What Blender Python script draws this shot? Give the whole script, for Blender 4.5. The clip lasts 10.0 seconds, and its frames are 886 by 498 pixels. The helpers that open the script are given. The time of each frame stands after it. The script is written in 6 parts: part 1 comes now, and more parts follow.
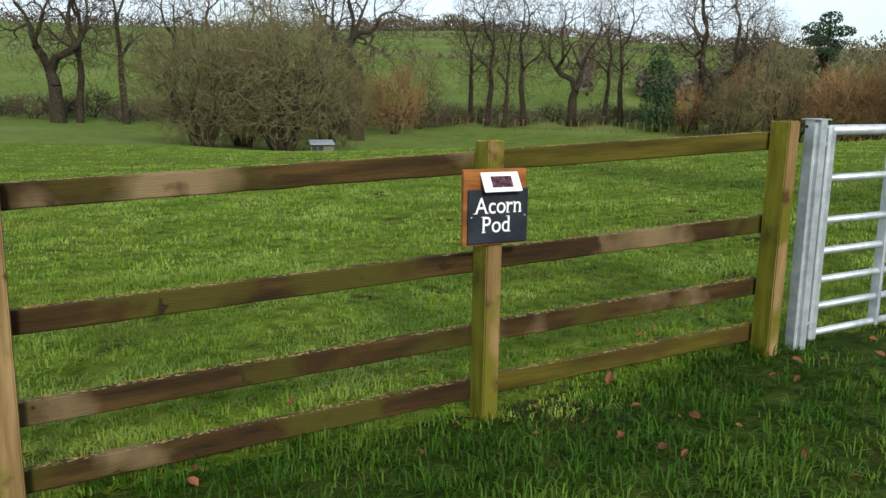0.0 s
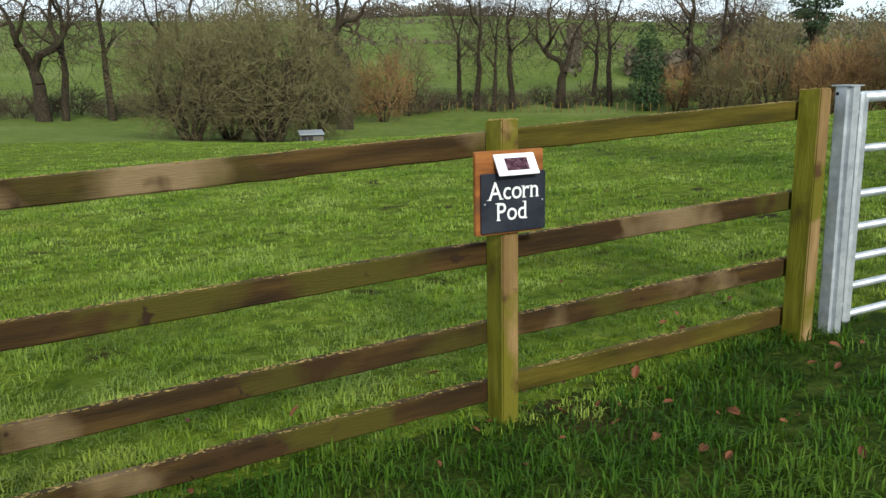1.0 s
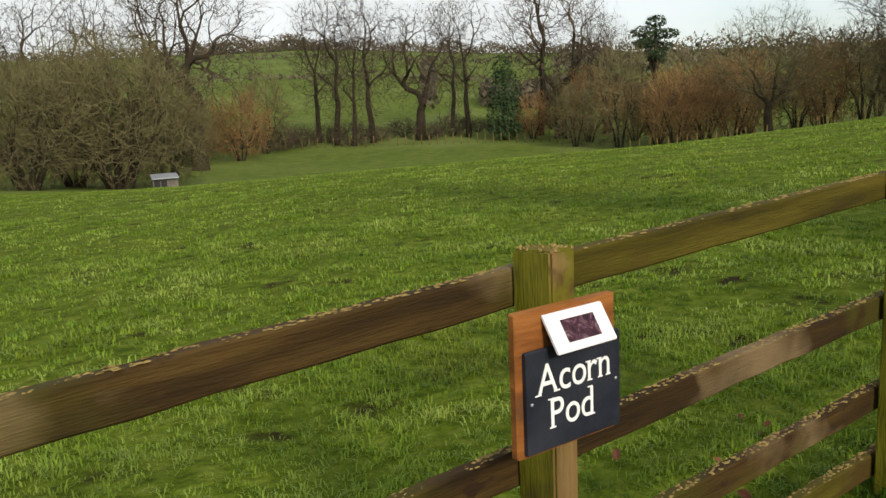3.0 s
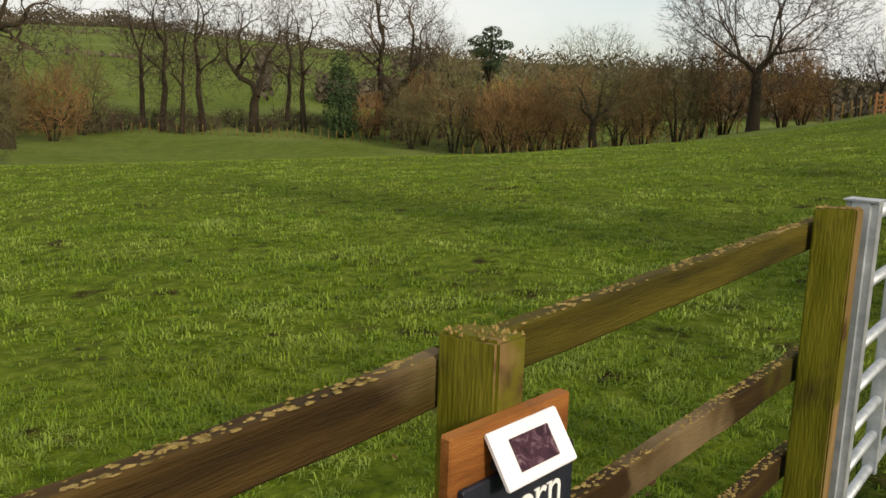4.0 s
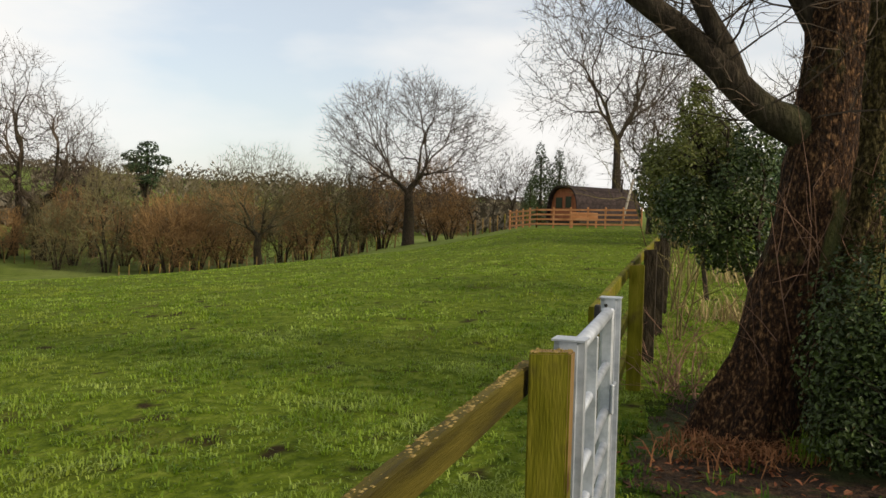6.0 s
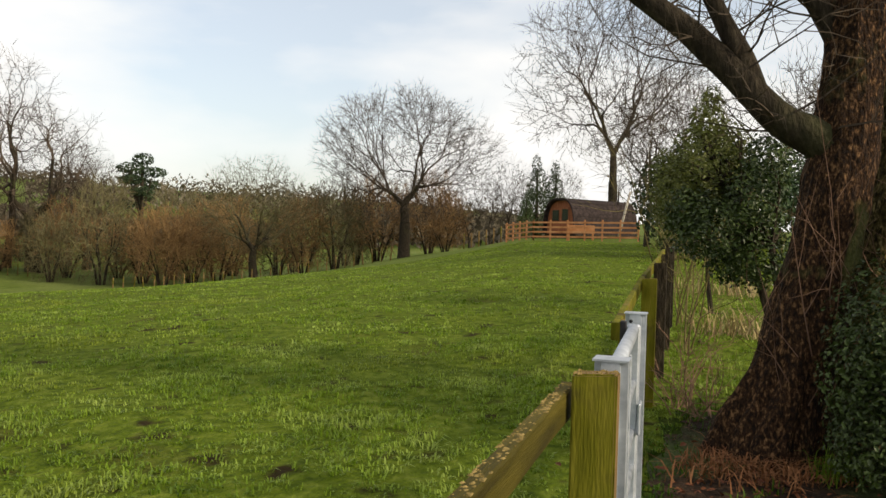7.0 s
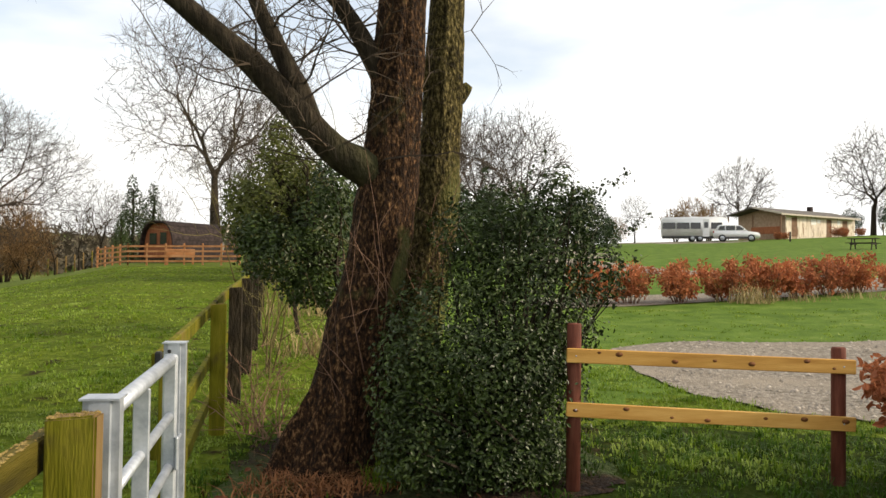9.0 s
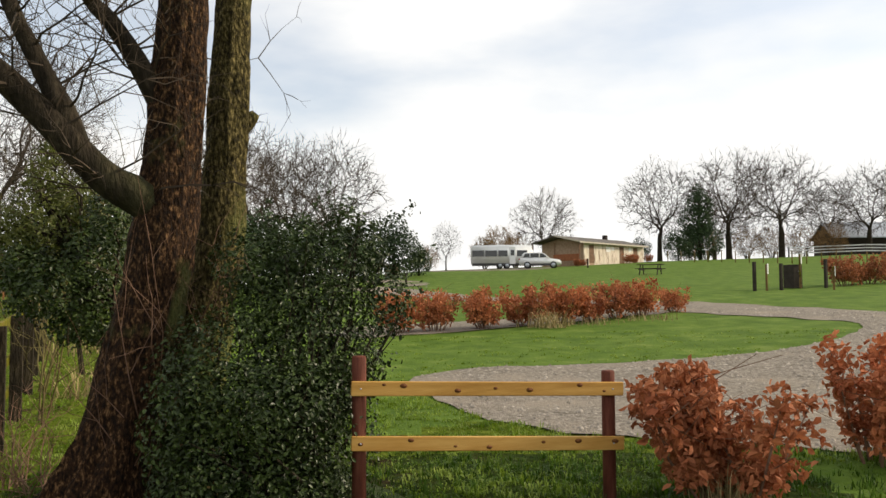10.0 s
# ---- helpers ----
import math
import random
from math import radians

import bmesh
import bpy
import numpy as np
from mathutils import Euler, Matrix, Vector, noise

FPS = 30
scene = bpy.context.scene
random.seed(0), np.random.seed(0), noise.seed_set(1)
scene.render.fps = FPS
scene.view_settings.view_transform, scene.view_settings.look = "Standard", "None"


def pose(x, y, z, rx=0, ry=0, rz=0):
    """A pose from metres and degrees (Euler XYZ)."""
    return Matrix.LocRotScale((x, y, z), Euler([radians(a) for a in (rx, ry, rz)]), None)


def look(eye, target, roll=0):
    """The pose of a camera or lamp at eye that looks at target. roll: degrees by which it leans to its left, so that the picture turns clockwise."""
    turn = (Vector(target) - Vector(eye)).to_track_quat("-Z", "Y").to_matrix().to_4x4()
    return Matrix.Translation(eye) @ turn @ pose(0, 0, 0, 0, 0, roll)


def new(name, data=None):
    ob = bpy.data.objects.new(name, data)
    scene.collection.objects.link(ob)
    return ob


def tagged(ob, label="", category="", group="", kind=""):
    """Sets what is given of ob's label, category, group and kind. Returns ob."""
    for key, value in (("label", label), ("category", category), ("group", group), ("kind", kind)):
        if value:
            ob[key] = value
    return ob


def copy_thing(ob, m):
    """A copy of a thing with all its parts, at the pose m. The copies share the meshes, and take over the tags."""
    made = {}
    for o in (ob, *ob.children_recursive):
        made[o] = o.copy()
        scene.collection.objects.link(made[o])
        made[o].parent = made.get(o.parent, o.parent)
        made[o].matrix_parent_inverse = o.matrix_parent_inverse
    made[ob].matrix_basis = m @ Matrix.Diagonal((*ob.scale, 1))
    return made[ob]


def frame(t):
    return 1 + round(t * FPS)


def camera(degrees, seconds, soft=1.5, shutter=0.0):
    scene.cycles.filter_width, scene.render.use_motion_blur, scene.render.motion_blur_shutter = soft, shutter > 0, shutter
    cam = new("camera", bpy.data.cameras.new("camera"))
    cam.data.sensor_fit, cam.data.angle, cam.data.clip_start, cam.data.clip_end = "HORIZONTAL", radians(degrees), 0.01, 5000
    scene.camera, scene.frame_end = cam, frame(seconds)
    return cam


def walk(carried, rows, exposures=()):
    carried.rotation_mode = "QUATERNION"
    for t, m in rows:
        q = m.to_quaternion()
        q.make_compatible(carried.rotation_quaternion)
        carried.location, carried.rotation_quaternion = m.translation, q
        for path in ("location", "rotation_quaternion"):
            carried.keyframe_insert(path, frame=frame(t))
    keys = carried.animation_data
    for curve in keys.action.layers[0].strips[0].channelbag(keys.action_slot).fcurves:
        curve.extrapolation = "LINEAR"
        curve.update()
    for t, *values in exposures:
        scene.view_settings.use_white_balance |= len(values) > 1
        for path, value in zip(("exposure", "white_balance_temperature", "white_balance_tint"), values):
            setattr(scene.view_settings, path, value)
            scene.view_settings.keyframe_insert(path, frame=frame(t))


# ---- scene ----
cam = camera(56.4, 10.0)
METRES, EYE, TILT, LEAN, TURN = 3.8, 1.6, 0.0, 0.0, -29.3
EXPOSURES = [(0.0, -0.2, 5750, 2), (2.0, 0.0, 5800, 2), (3.5, -0.5, 6800, 8), (4.5, -0.42, 6950, 8), (6.0, -0.4, 6850, 10), (7.5, -0.2, 6850, 10), (9.0, 0.0, 6850, 10), (10.0, -0.25, 6800, 10)]
PATH = [
    (0, (0.035, -0.205, 1.462), (0.925, 1.546, 1.081), 0.8),
    (0.5, (0.065, -0.184, 1.46), (0.891, 1.589, 1.045), -1.4),
    (1, (0.112, 0.102, 1.421), (1.013, 1.839, 1.008), -1.1),
    (1.5, (0.216, 0.486, 1.466), (1.173, 2.181, 1.007), -4.1),
    (2, (0.357, 0.78, 1.481), (1.443, 2.411, 1.08), -3.6),
    (2.2, (0.39, 0.958, 1.493), (1.506, 2.582, 1.147), -4.1),
    (3.3, (0.618, 1.712, 1.594), (1.841, 3.258, 1.259), -1.4),
    (3.5, (0.673, 1.812, 1.6), (1.934, 3.342, 1.334), -0.6),
    (3.9, (0.763, 2.008, 1.616), (2.181, 3.383, 1.3), 2.7),
    (4, (0.793, 2.065, 1.612), (2.277, 3.358, 1.257), 1.8),
    (4.5, (0.936, 2.255, 1.634), (2.663, 3.24, 1.414), 0.8),
    (5, (1.038, 2.295, 1.661), (2.839, 3.154, 1.52), 1.8),
    (5.5, (1.091, 2.309, 1.671), (2.937, 3.066, 1.53), 2.3),
    (6, (1.093, 2.361, 1.686), (2.99, 2.993, 1.629), 1.6),
    (6.2, (1.094, 2.41, 1.692), (2.989, 3.048, 1.668), 1.9),
    (7.5, (1.281, 2.535, 1.672), (3.197, 3.108, 1.626), 0.9),
    (8, (1.306, 2.455, 1.665), (3.299, 2.613, 1.611), 0.8),
    (8.5, (1.367, 2.342, 1.681), (3.355, 2.128, 1.671), 1.0),
    (8.7, (1.338, 2.286, 1.693), (3.323, 2.04, 1.705), 0.3),
    (9, (1.284, 2.211, 1.705), (3.261, 1.911, 1.754), 0.7),
    (9.5, (1.275, 2.046, 1.722), (3.209, 1.545, 1.826), 1.8),
    (10, (1.287, 1.995, 1.733), (3.146, 1.268, 1.852), -0.3),
]
walk(cam, [(t, look(eye, target, roll)) for t, eye, target, roll in PATH], EXPOSURES)

# ---- light ----
world = bpy.data.worlds.new("sky")
scene.world = world
world.use_nodes = True
wn, wl = world.node_tree.nodes, world.node_tree.links
wn.clear()
SUN_ELEV, SUN_HEADING = 26.0, 192.0
sky = wn.new("ShaderNodeTexSky")
sky.sky_type, sky.sun_disc = "NISHITA", False
sky.sun_elevation, sky.sun_rotation = radians(SUN_ELEV), radians(SUN_HEADING)
sky.air_density, sky.dust_density = 1.0, 2.0
sky_gain = wn.new("ShaderNodeVectorMath")
sky_gain.operation = "SCALE"
sky_gain.inputs["Scale"].default_value = 0.26
wl.new(sky.outputs[0], sky_gain.inputs[0])
wtc = wn.new("ShaderNodeTexCoord")
wmap = wn.new("ShaderNodeMapping")
wmap.inputs["Scale"].default_value = (1.0, 1.0, 3.2)
wl.new(wtc.outputs["Generated"], wmap.inputs["Vector"])
wnoise = wn.new("ShaderNodeTexNoise")
wnoise.inputs["Scale"].default_value, wnoise.inputs["Detail"].default_value = 1.7, 6.0
wnoise.inputs["Roughness"].default_value = 0.5
wl.new(wmap.outputs[0], wnoise.inputs["Vector"])
wramp = wn.new("ShaderNodeValToRGB")
wramp.color_ramp.elements[0].position, wramp.color_ramp.elements[1].position = 0.36, 0.54
wramp.color_ramp.elements[0].color = (0.4, 0.4, 0.4, 1)
wl.new(wnoise.outputs["Fac"], wramp.inputs["Fac"])
wmix = wn.new("ShaderNodeMix")
wmix.data_type = "RGBA"
wl.new(wramp.outputs[0], wmix.inputs["Factor"])
wl.new(sky_gain.outputs[0], wmix.inputs["A"])
wmix.inputs["B"].default_value = (1.44, 1.46, 1.48, 1)
wbg = wn.new("ShaderNodeBackground")
wbg.inputs["Strength"].default_value = 0.88
wl.new(wmix.outputs["Result"], wbg.inputs["Color"])
wout = wn.new("ShaderNodeOutputWorld")
wl.new(wbg.outputs[0], wout.inputs["Surface"])

sun_data = bpy.data.lights.new("sun", "SUN")
sun_data.energy, sun_data.angle, sun_data.color = 4.6, radians(7), (1.0, 0.88, 0.7)
sun = new("sun", sun_data)
sh, se = radians(SUN_HEADING), radians(SUN_ELEV)
sun.matrix_basis = look((0, 0, 60), (-math.sin(sh) * math.cos(se), -math.cos(sh) * math.cos(se), 60 - math.sin(se)))



# ---- materials ----
def mat(name, stops, scale=6.0, rough=0.8, bump=0.3, bump_scale=None, stretch=(1, 1, 1), metal=0.0, detail=5.0, spots=None, vary=0.0,
        coords="Object", distort=0.0, bump_dist=0.01, spec=0.18, translucent=0.0, patches=None, sheen=None):
    """A noise-coloured surface. stops: (position, colour) rows; spots: (scale, low, high, colour) stains; vary: brightness change from piece to piece."""
    m = bpy.data.materials.new(name)
    m.use_nodes = True
    n, l = m.node_tree.nodes, m.node_tree.links
    b = n["Principled BSDF"]
    b.inputs["Roughness"].default_value, b.inputs["Metallic"].default_value = rough, metal
    b.inputs["Specular IOR Level"].default_value = spec
    if sheen:
        b.inputs["Sheen Weight"].default_value, b.inputs["Sheen Roughness"].default_value = sheen[0], sheen[1]
        b.inputs["Sheen Tint"].default_value = (*sheen[2], 1)
    tc, mp = n.new("ShaderNodeTexCoord"), n.new("ShaderNodeMapping")
    mp.inputs["Scale"].default_value = stretch
    l.new(tc.outputs[coords], mp.inputs["Vector"])
    if vary:
        shift, own = n.new("ShaderNodeVectorMath"), n.new("ShaderNodeObjectInfo")
        shift.operation = "MULTIPLY_ADD"
        l.new(own.outputs["Random"], shift.inputs[0])
        shift.inputs[1].default_value = (31.0, 17.0, 23.0)
        l.new(tc.outputs[coords], shift.inputs[2])
        l.new(shift.outputs[0], mp.inputs["Vector"])
    tex = n.new("ShaderNodeTexNoise")
    tex.inputs["Scale"].default_value, tex.inputs["Detail"].default_value, tex.inputs["Distortion"].default_value = scale, detail, distort
    tex.inputs["Roughness"].default_value = 0.62
    l.new(mp.outputs[0], tex.inputs["Vector"])
    ramp = n.new("ShaderNodeValToRGB")
    els = ramp.color_ramp.elements
    while len(els) < len(stops):
        els.new(0.5)
    for e, (p, c) in zip(els, stops):
        e.position, e.color = p, (*c, 1)
    l.new(tex.outputs["Fac"], ramp.inputs["Fac"])
    col = ramp.outputs[0]
    for row in ([spots] if spots else []) + (patches or []):
        sc, lo, hi, c = row[:4]
        t2, r2, mx = n.new("ShaderNodeTexNoise"), n.new("ShaderNodeMapRange"), n.new("ShaderNodeMix")
        t2.inputs["Scale"].default_value, t2.inputs["Detail"].default_value = sc, 4
        l.new(shift.outputs[0] if vary else tc.outputs[coords], t2.inputs["Vector"])
        r2.inputs["From Min"].default_value, r2.inputs["From Max"].default_value = lo, hi
        l.new(t2.outputs["Fac"], r2.inputs["Value"])
        mx.data_type = "RGBA"
        mx.inputs["B"].default_value = (*c, 1)
        l.new(r2.outputs[0], mx.inputs["Factor"])
        l.new(col, mx.inputs["A"])
        col = mx.outputs["Result"]
    if vary:
        info, geo, add, mr, hs = n.new("ShaderNodeObjectInfo"), n.new("ShaderNodeNewGeometry"), n.new("ShaderNodeMath"), n.new("ShaderNodeMapRange"), n.new("ShaderNodeHueSaturation")
        l.new(info.outputs["Random"], add.inputs[0])
        l.new(geo.outputs["Random Per Island"], add.inputs[1])
        mr.inputs["From Max"].default_value = 2.0
        mr.inputs["To Min"].default_value, mr.inputs["To Max"].default_value = 1 - vary, 1 + vary
        l.new(add.outputs[0], mr.inputs["Value"])
        l.new(mr.outputs[0], hs.inputs["Value"])
        l.new(col, hs.inputs["Color"])
        col = hs.outputs[0]
    l.new(col, b.inputs["Base Color"])
    if bump:
        bt, bp = n.new("ShaderNodeTexNoise"), n.new("ShaderNodeBump")
        bt.inputs["Scale"].default_value, bt.inputs["Detail"].default_value = bump_scale or scale * 4, 6
        l.new(mp.outputs[0], bt.inputs["Vector"])
        bp.inputs["Strength"].default_value, bp.inputs["Distance"].default_value = bump, bump_dist
        l.new(bt.outputs["Fac"], bp.inputs["Height"])
        l.new(bp.outputs[0], b.inputs["Normal"])
    if translucent:
        tr, ms = n.new("ShaderNodeBsdfTranslucent"), n.new("ShaderNodeMixShader")
        l.new(col, tr.inputs["Color"])
        ms.inputs["Fac"].default_value = translucent
        l.new(b.outputs[0], ms.inputs[1])
        l.new(tr.outputs[0], ms.inputs[2])
        l.new(ms.outputs[0], n["Material Output"].inputs["Surface"])
    return m


GRASS_GROUND = mat("turf_thatch", [(0.3, (0.03, 0.05, 0.004)), (0.5, (0.08, 0.113, 0.008)), (0.72, (0.15, 0.182, 0.027))], 7.0, 0.95, 1.0, 20, detail=9,
                   patches=[(0.9, 0.6, 0.75, (0.06, 0.06, 0.012)), (2.4, 0.6, 0.7, (0.028, 0.02, 0.007))], bump_dist=0.05, spec=0.05)
# verge thatch, its colour darkened to stand in for shade beside the fence
VERGE_SHADE_SOIL = mat("shade_toned_verge_thatch", [(0.3, (0.01, 0.018, 0.002)), (0.5, (0.024, 0.04, 0.004)), (0.72, (0.055, 0.066, 0.012))], 8.0, 0.95, 1.0, 24, detail=9, patches=[(1.6, 0.58, 0.7, (0.04, 0.026, 0.011))], bump_dist=0.04, spec=0.05)
FAR_GRASS = mat("distant_pasture", [(0.3, (0.04, 0.064, 0.004)), (0.5, (0.072, 0.1, 0.008)), (0.72, (0.13, 0.155, 0.026))], 0.9, 0.9, 0.8, 6, detail=10, sheen=(0.03, 0.5, (0.75, 0.95, 0.4)),
                patches=[(0.05, 0.5, 0.7, (0.12, 0.145, 0.035)), (0.16, 0.52, 0.72, (0.065, 0.095, 0.008)), (3.0, 0.55, 0.7, (0.045, 0.06, 0.006))], bump_dist=0.08, spec=0.08)
BLADE = mat("grass_blade", [(0.32, (0.075, 0.132, 0.008)), (0.5, (0.155, 0.235, 0.019)), (0.68, (0.275, 0.35, 0.07))], 1.1, 0.5, 0, vary=0.4, translucent=0.35, spec=0.2, patches=[(0.45, 0.55, 0.75, (0.205, 0.24, 0.03))])
# lush green of the long grass, darkened further to paint in the verge's shade
LUSH_SHADED = mat("lush_shade_toned_grass", [(0.3, (0.014, 0.04, 0.002)), (0.5, (0.042, 0.095, 0.005)), (0.7, (0.105, 0.17, 0.016))], 1.4, 0.55, 0, vary=0.65, translucent=0.3, spec=0.15)
TURF = mat("mown_turf", [(0.3, (0.045, 0.088, 0.008)), (0.55, (0.088, 0.145, 0.018)), (0.75, (0.155, 0.2, 0.045))], 1.5, 0.95, 0.7, 18, detail=9, bump_dist=0.04, spec=0.1)
FENCE_WOOD = mat("treated_fence_timber", [(0.3, (0.013, 0.007, 0.002)), (0.5, (0.033, 0.018, 0.004)), (0.7, (0.072, 0.042, 0.01))], 3.0, 0.8, 0.5, 40, (0.5, 6, 6), vary=0.2,
                 patches=[(1.9, 0.5, 0.6, (0.045, 0.038, 0.004)), (1.7, 0.56, 0.68, (0.16, 0.112, 0.058)), (2.8, 0.58, 0.64, (0.03, 0.015, 0.004)), (9.0, 0.66, 0.7, (0.02, 0.01, 0.004))])
POST_WOOD = mat("mossy_post_timber", [(0.3, (0.085, 0.05, 0.018)), (0.5, (0.17, 0.108, 0.042)), (0.7, (0.28, 0.19, 0.09))], 2.4, 0.85, 0.6, 30, (5, 5, 0.45), vary=0.15,
                patches=[(2.6, 0.5, 0.58, (0.1, 0.09, 0.008)), (6.0, 0.62, 0.68, (0.06, 0.032, 0.012))])
POST_MOSS = mat("algae_green_timber", [(0.3, (0.065, 0.065, 0.003)), (0.5, (0.125, 0.12, 0.006)), (0.7, (0.2, 0.175, 0.02))], 3.0, 0.9, 0.6, 40, (4, 4, 0.5), patches=[(4.0, 0.56, 0.68, (0.06, 0.045, 0.01)), (1.6, 0.58, 0.68, (0.16, 0.115, 0.03))])
FENCE_OLIVE = mat("algae_stained_rail_timber", [(0.3, (0.026, 0.02, 0.002)), (0.5, (0.056, 0.045, 0.003)), (0.7, (0.1, 0.078, 0.01))], 3.0, 0.8, 0.5, 40, (0.5, 6, 6), vary=0.15,
                  patches=[(2.2, 0.54, 0.64, (0.05, 0.032, 0.006)), (1.3, 0.62, 0.66, (0.24, 0.18, 0.08))])
LICHEN = mat("lichen_crust", [(0.35, (0.09, 0.065, 0.014)), (0.6, (0.28, 0.2, 0.07))], 40, 0.95, 0.8, 90)
GALV = mat("galvanised_steel", [(0.3, (0.3, 0.33, 0.37)), (0.5, (0.42, 0.45, 0.49)), (0.7, (0.53, 0.56, 0.6))], 14, 0.45, 0.08, 60, metal=0.5, patches=[(3.0, 0.6, 0.75, (0.3, 0.33, 0.36))])
BARK = mat("tree_bark", [(0.3, (0.012, 0.009, 0.006)), (0.5, (0.03, 0.023, 0.015)), (0.7, (0.072, 0.057, 0.037))], 5, 0.95, 1.0, 16, (3, 3, 0.8), patches=[(0.9, 0.55, 0.75, (0.055, 0.058, 0.022))], bump_dist=0.03)
TWIG_GREY = mat("grey_brown_twigs", [(0.3, (0.035, 0.026, 0.018)), (0.7, (0.085, 0.063, 0.044))], 0.8, 0.9, 0, vary=0.3)
TWIG_OLIVE = mat("olive_twigs", [(0.3, (0.066, 0.058, 0.026)), (0.7, (0.16, 0.14, 0.068))], 0.8, 0.9, 0, vary=0.3)
TWIG_RED = mat("russet_twigs", [(0.3, (0.135, 0.078, 0.03)), (0.7, (0.28, 0.17, 0.075))], 0.5, 0.9, 0, vary=0.3)
EVERGREEN = mat("dark_evergreen_leaves", [(0.3, (0.012, 0.025, 0.01)), (0.7, (0.05, 0.085, 0.03))], 1.5, 0.6, 0, vary=0.4)
HOLLY = mat("glossy_holly_leaves", [(0.3, (0.012, 0.026, 0.004)), (0.7, (0.055, 0.085, 0.016))], 3, 0.42, 0, vary=0.55, spec=0.26)
IVY = mat("ivy_leaves", [(0.3, (0.045, 0.06, 0.008)), (0.7, (0.14, 0.155, 0.03))], 3, 0.5, 0, vary=0.45, spec=0.3, translucent=0.2)
BEECH = mat("dry_beech_leaves", [(0.3, (0.25, 0.07, 0.03)), (0.7, (0.55, 0.22, 0.1))], 2, 0.7, 0, vary=0.45, translucent=0.2)
GRAVEL = mat("gravel_surface", [(0.3, (0.1, 0.085, 0.065)), (0.5, (0.2, 0.172, 0.138)), (0.7, (0.36, 0.32, 0.265))], 14, 0.95, 1.0, 45, detail=8, patches=[(0.8, 0.5, 0.7, (0.26, 0.22, 0.17))], bump_dist=0.02)
STONE = mat("gravel_stones", [(0.3, (0.13, 0.11, 0.09)), (0.7, (0.4, 0.355, 0.3))], 3, 0.9, 0, vary=0.4)


# ---- geometry helpers ----
def mesh_of(name, verts, faces, material, smooth=False):
    me = bpy.data.meshes.new(name)
    me.from_pydata([tuple(v) for v in verts], [], faces)
    me.materials.append(material)
    if smooth:
        me.polygons.foreach_set("use_smooth", [True] * len(me.polygons))
    me.update()
    return me


def part(name, shape, material, parent=None, label=""):
    """One mesh object from a Geo, a bmesh or a mesh, under a thing or a part."""
    if isinstance(shape, Geo):
        me = mesh_of(name, shape.v, shape.f, material, shape.smooth)
    elif isinstance(shape, bmesh.types.BMesh):
        me = bpy.data.meshes.new(name)
        shape.to_mesh(me)
        shape.free()
        me.materials.append(material)
    else:
        me = shape
    ob = new(name, me)
    if parent is not None:
        ob.parent = parent
    return tagged(ob, label)


def thing(name, m, label, category, group="", kind=""):
    ob = new(name)
    ob.empty_display_size = 0.1
    ob.matrix_basis = m
    return tagged(ob, label, category, group, kind)


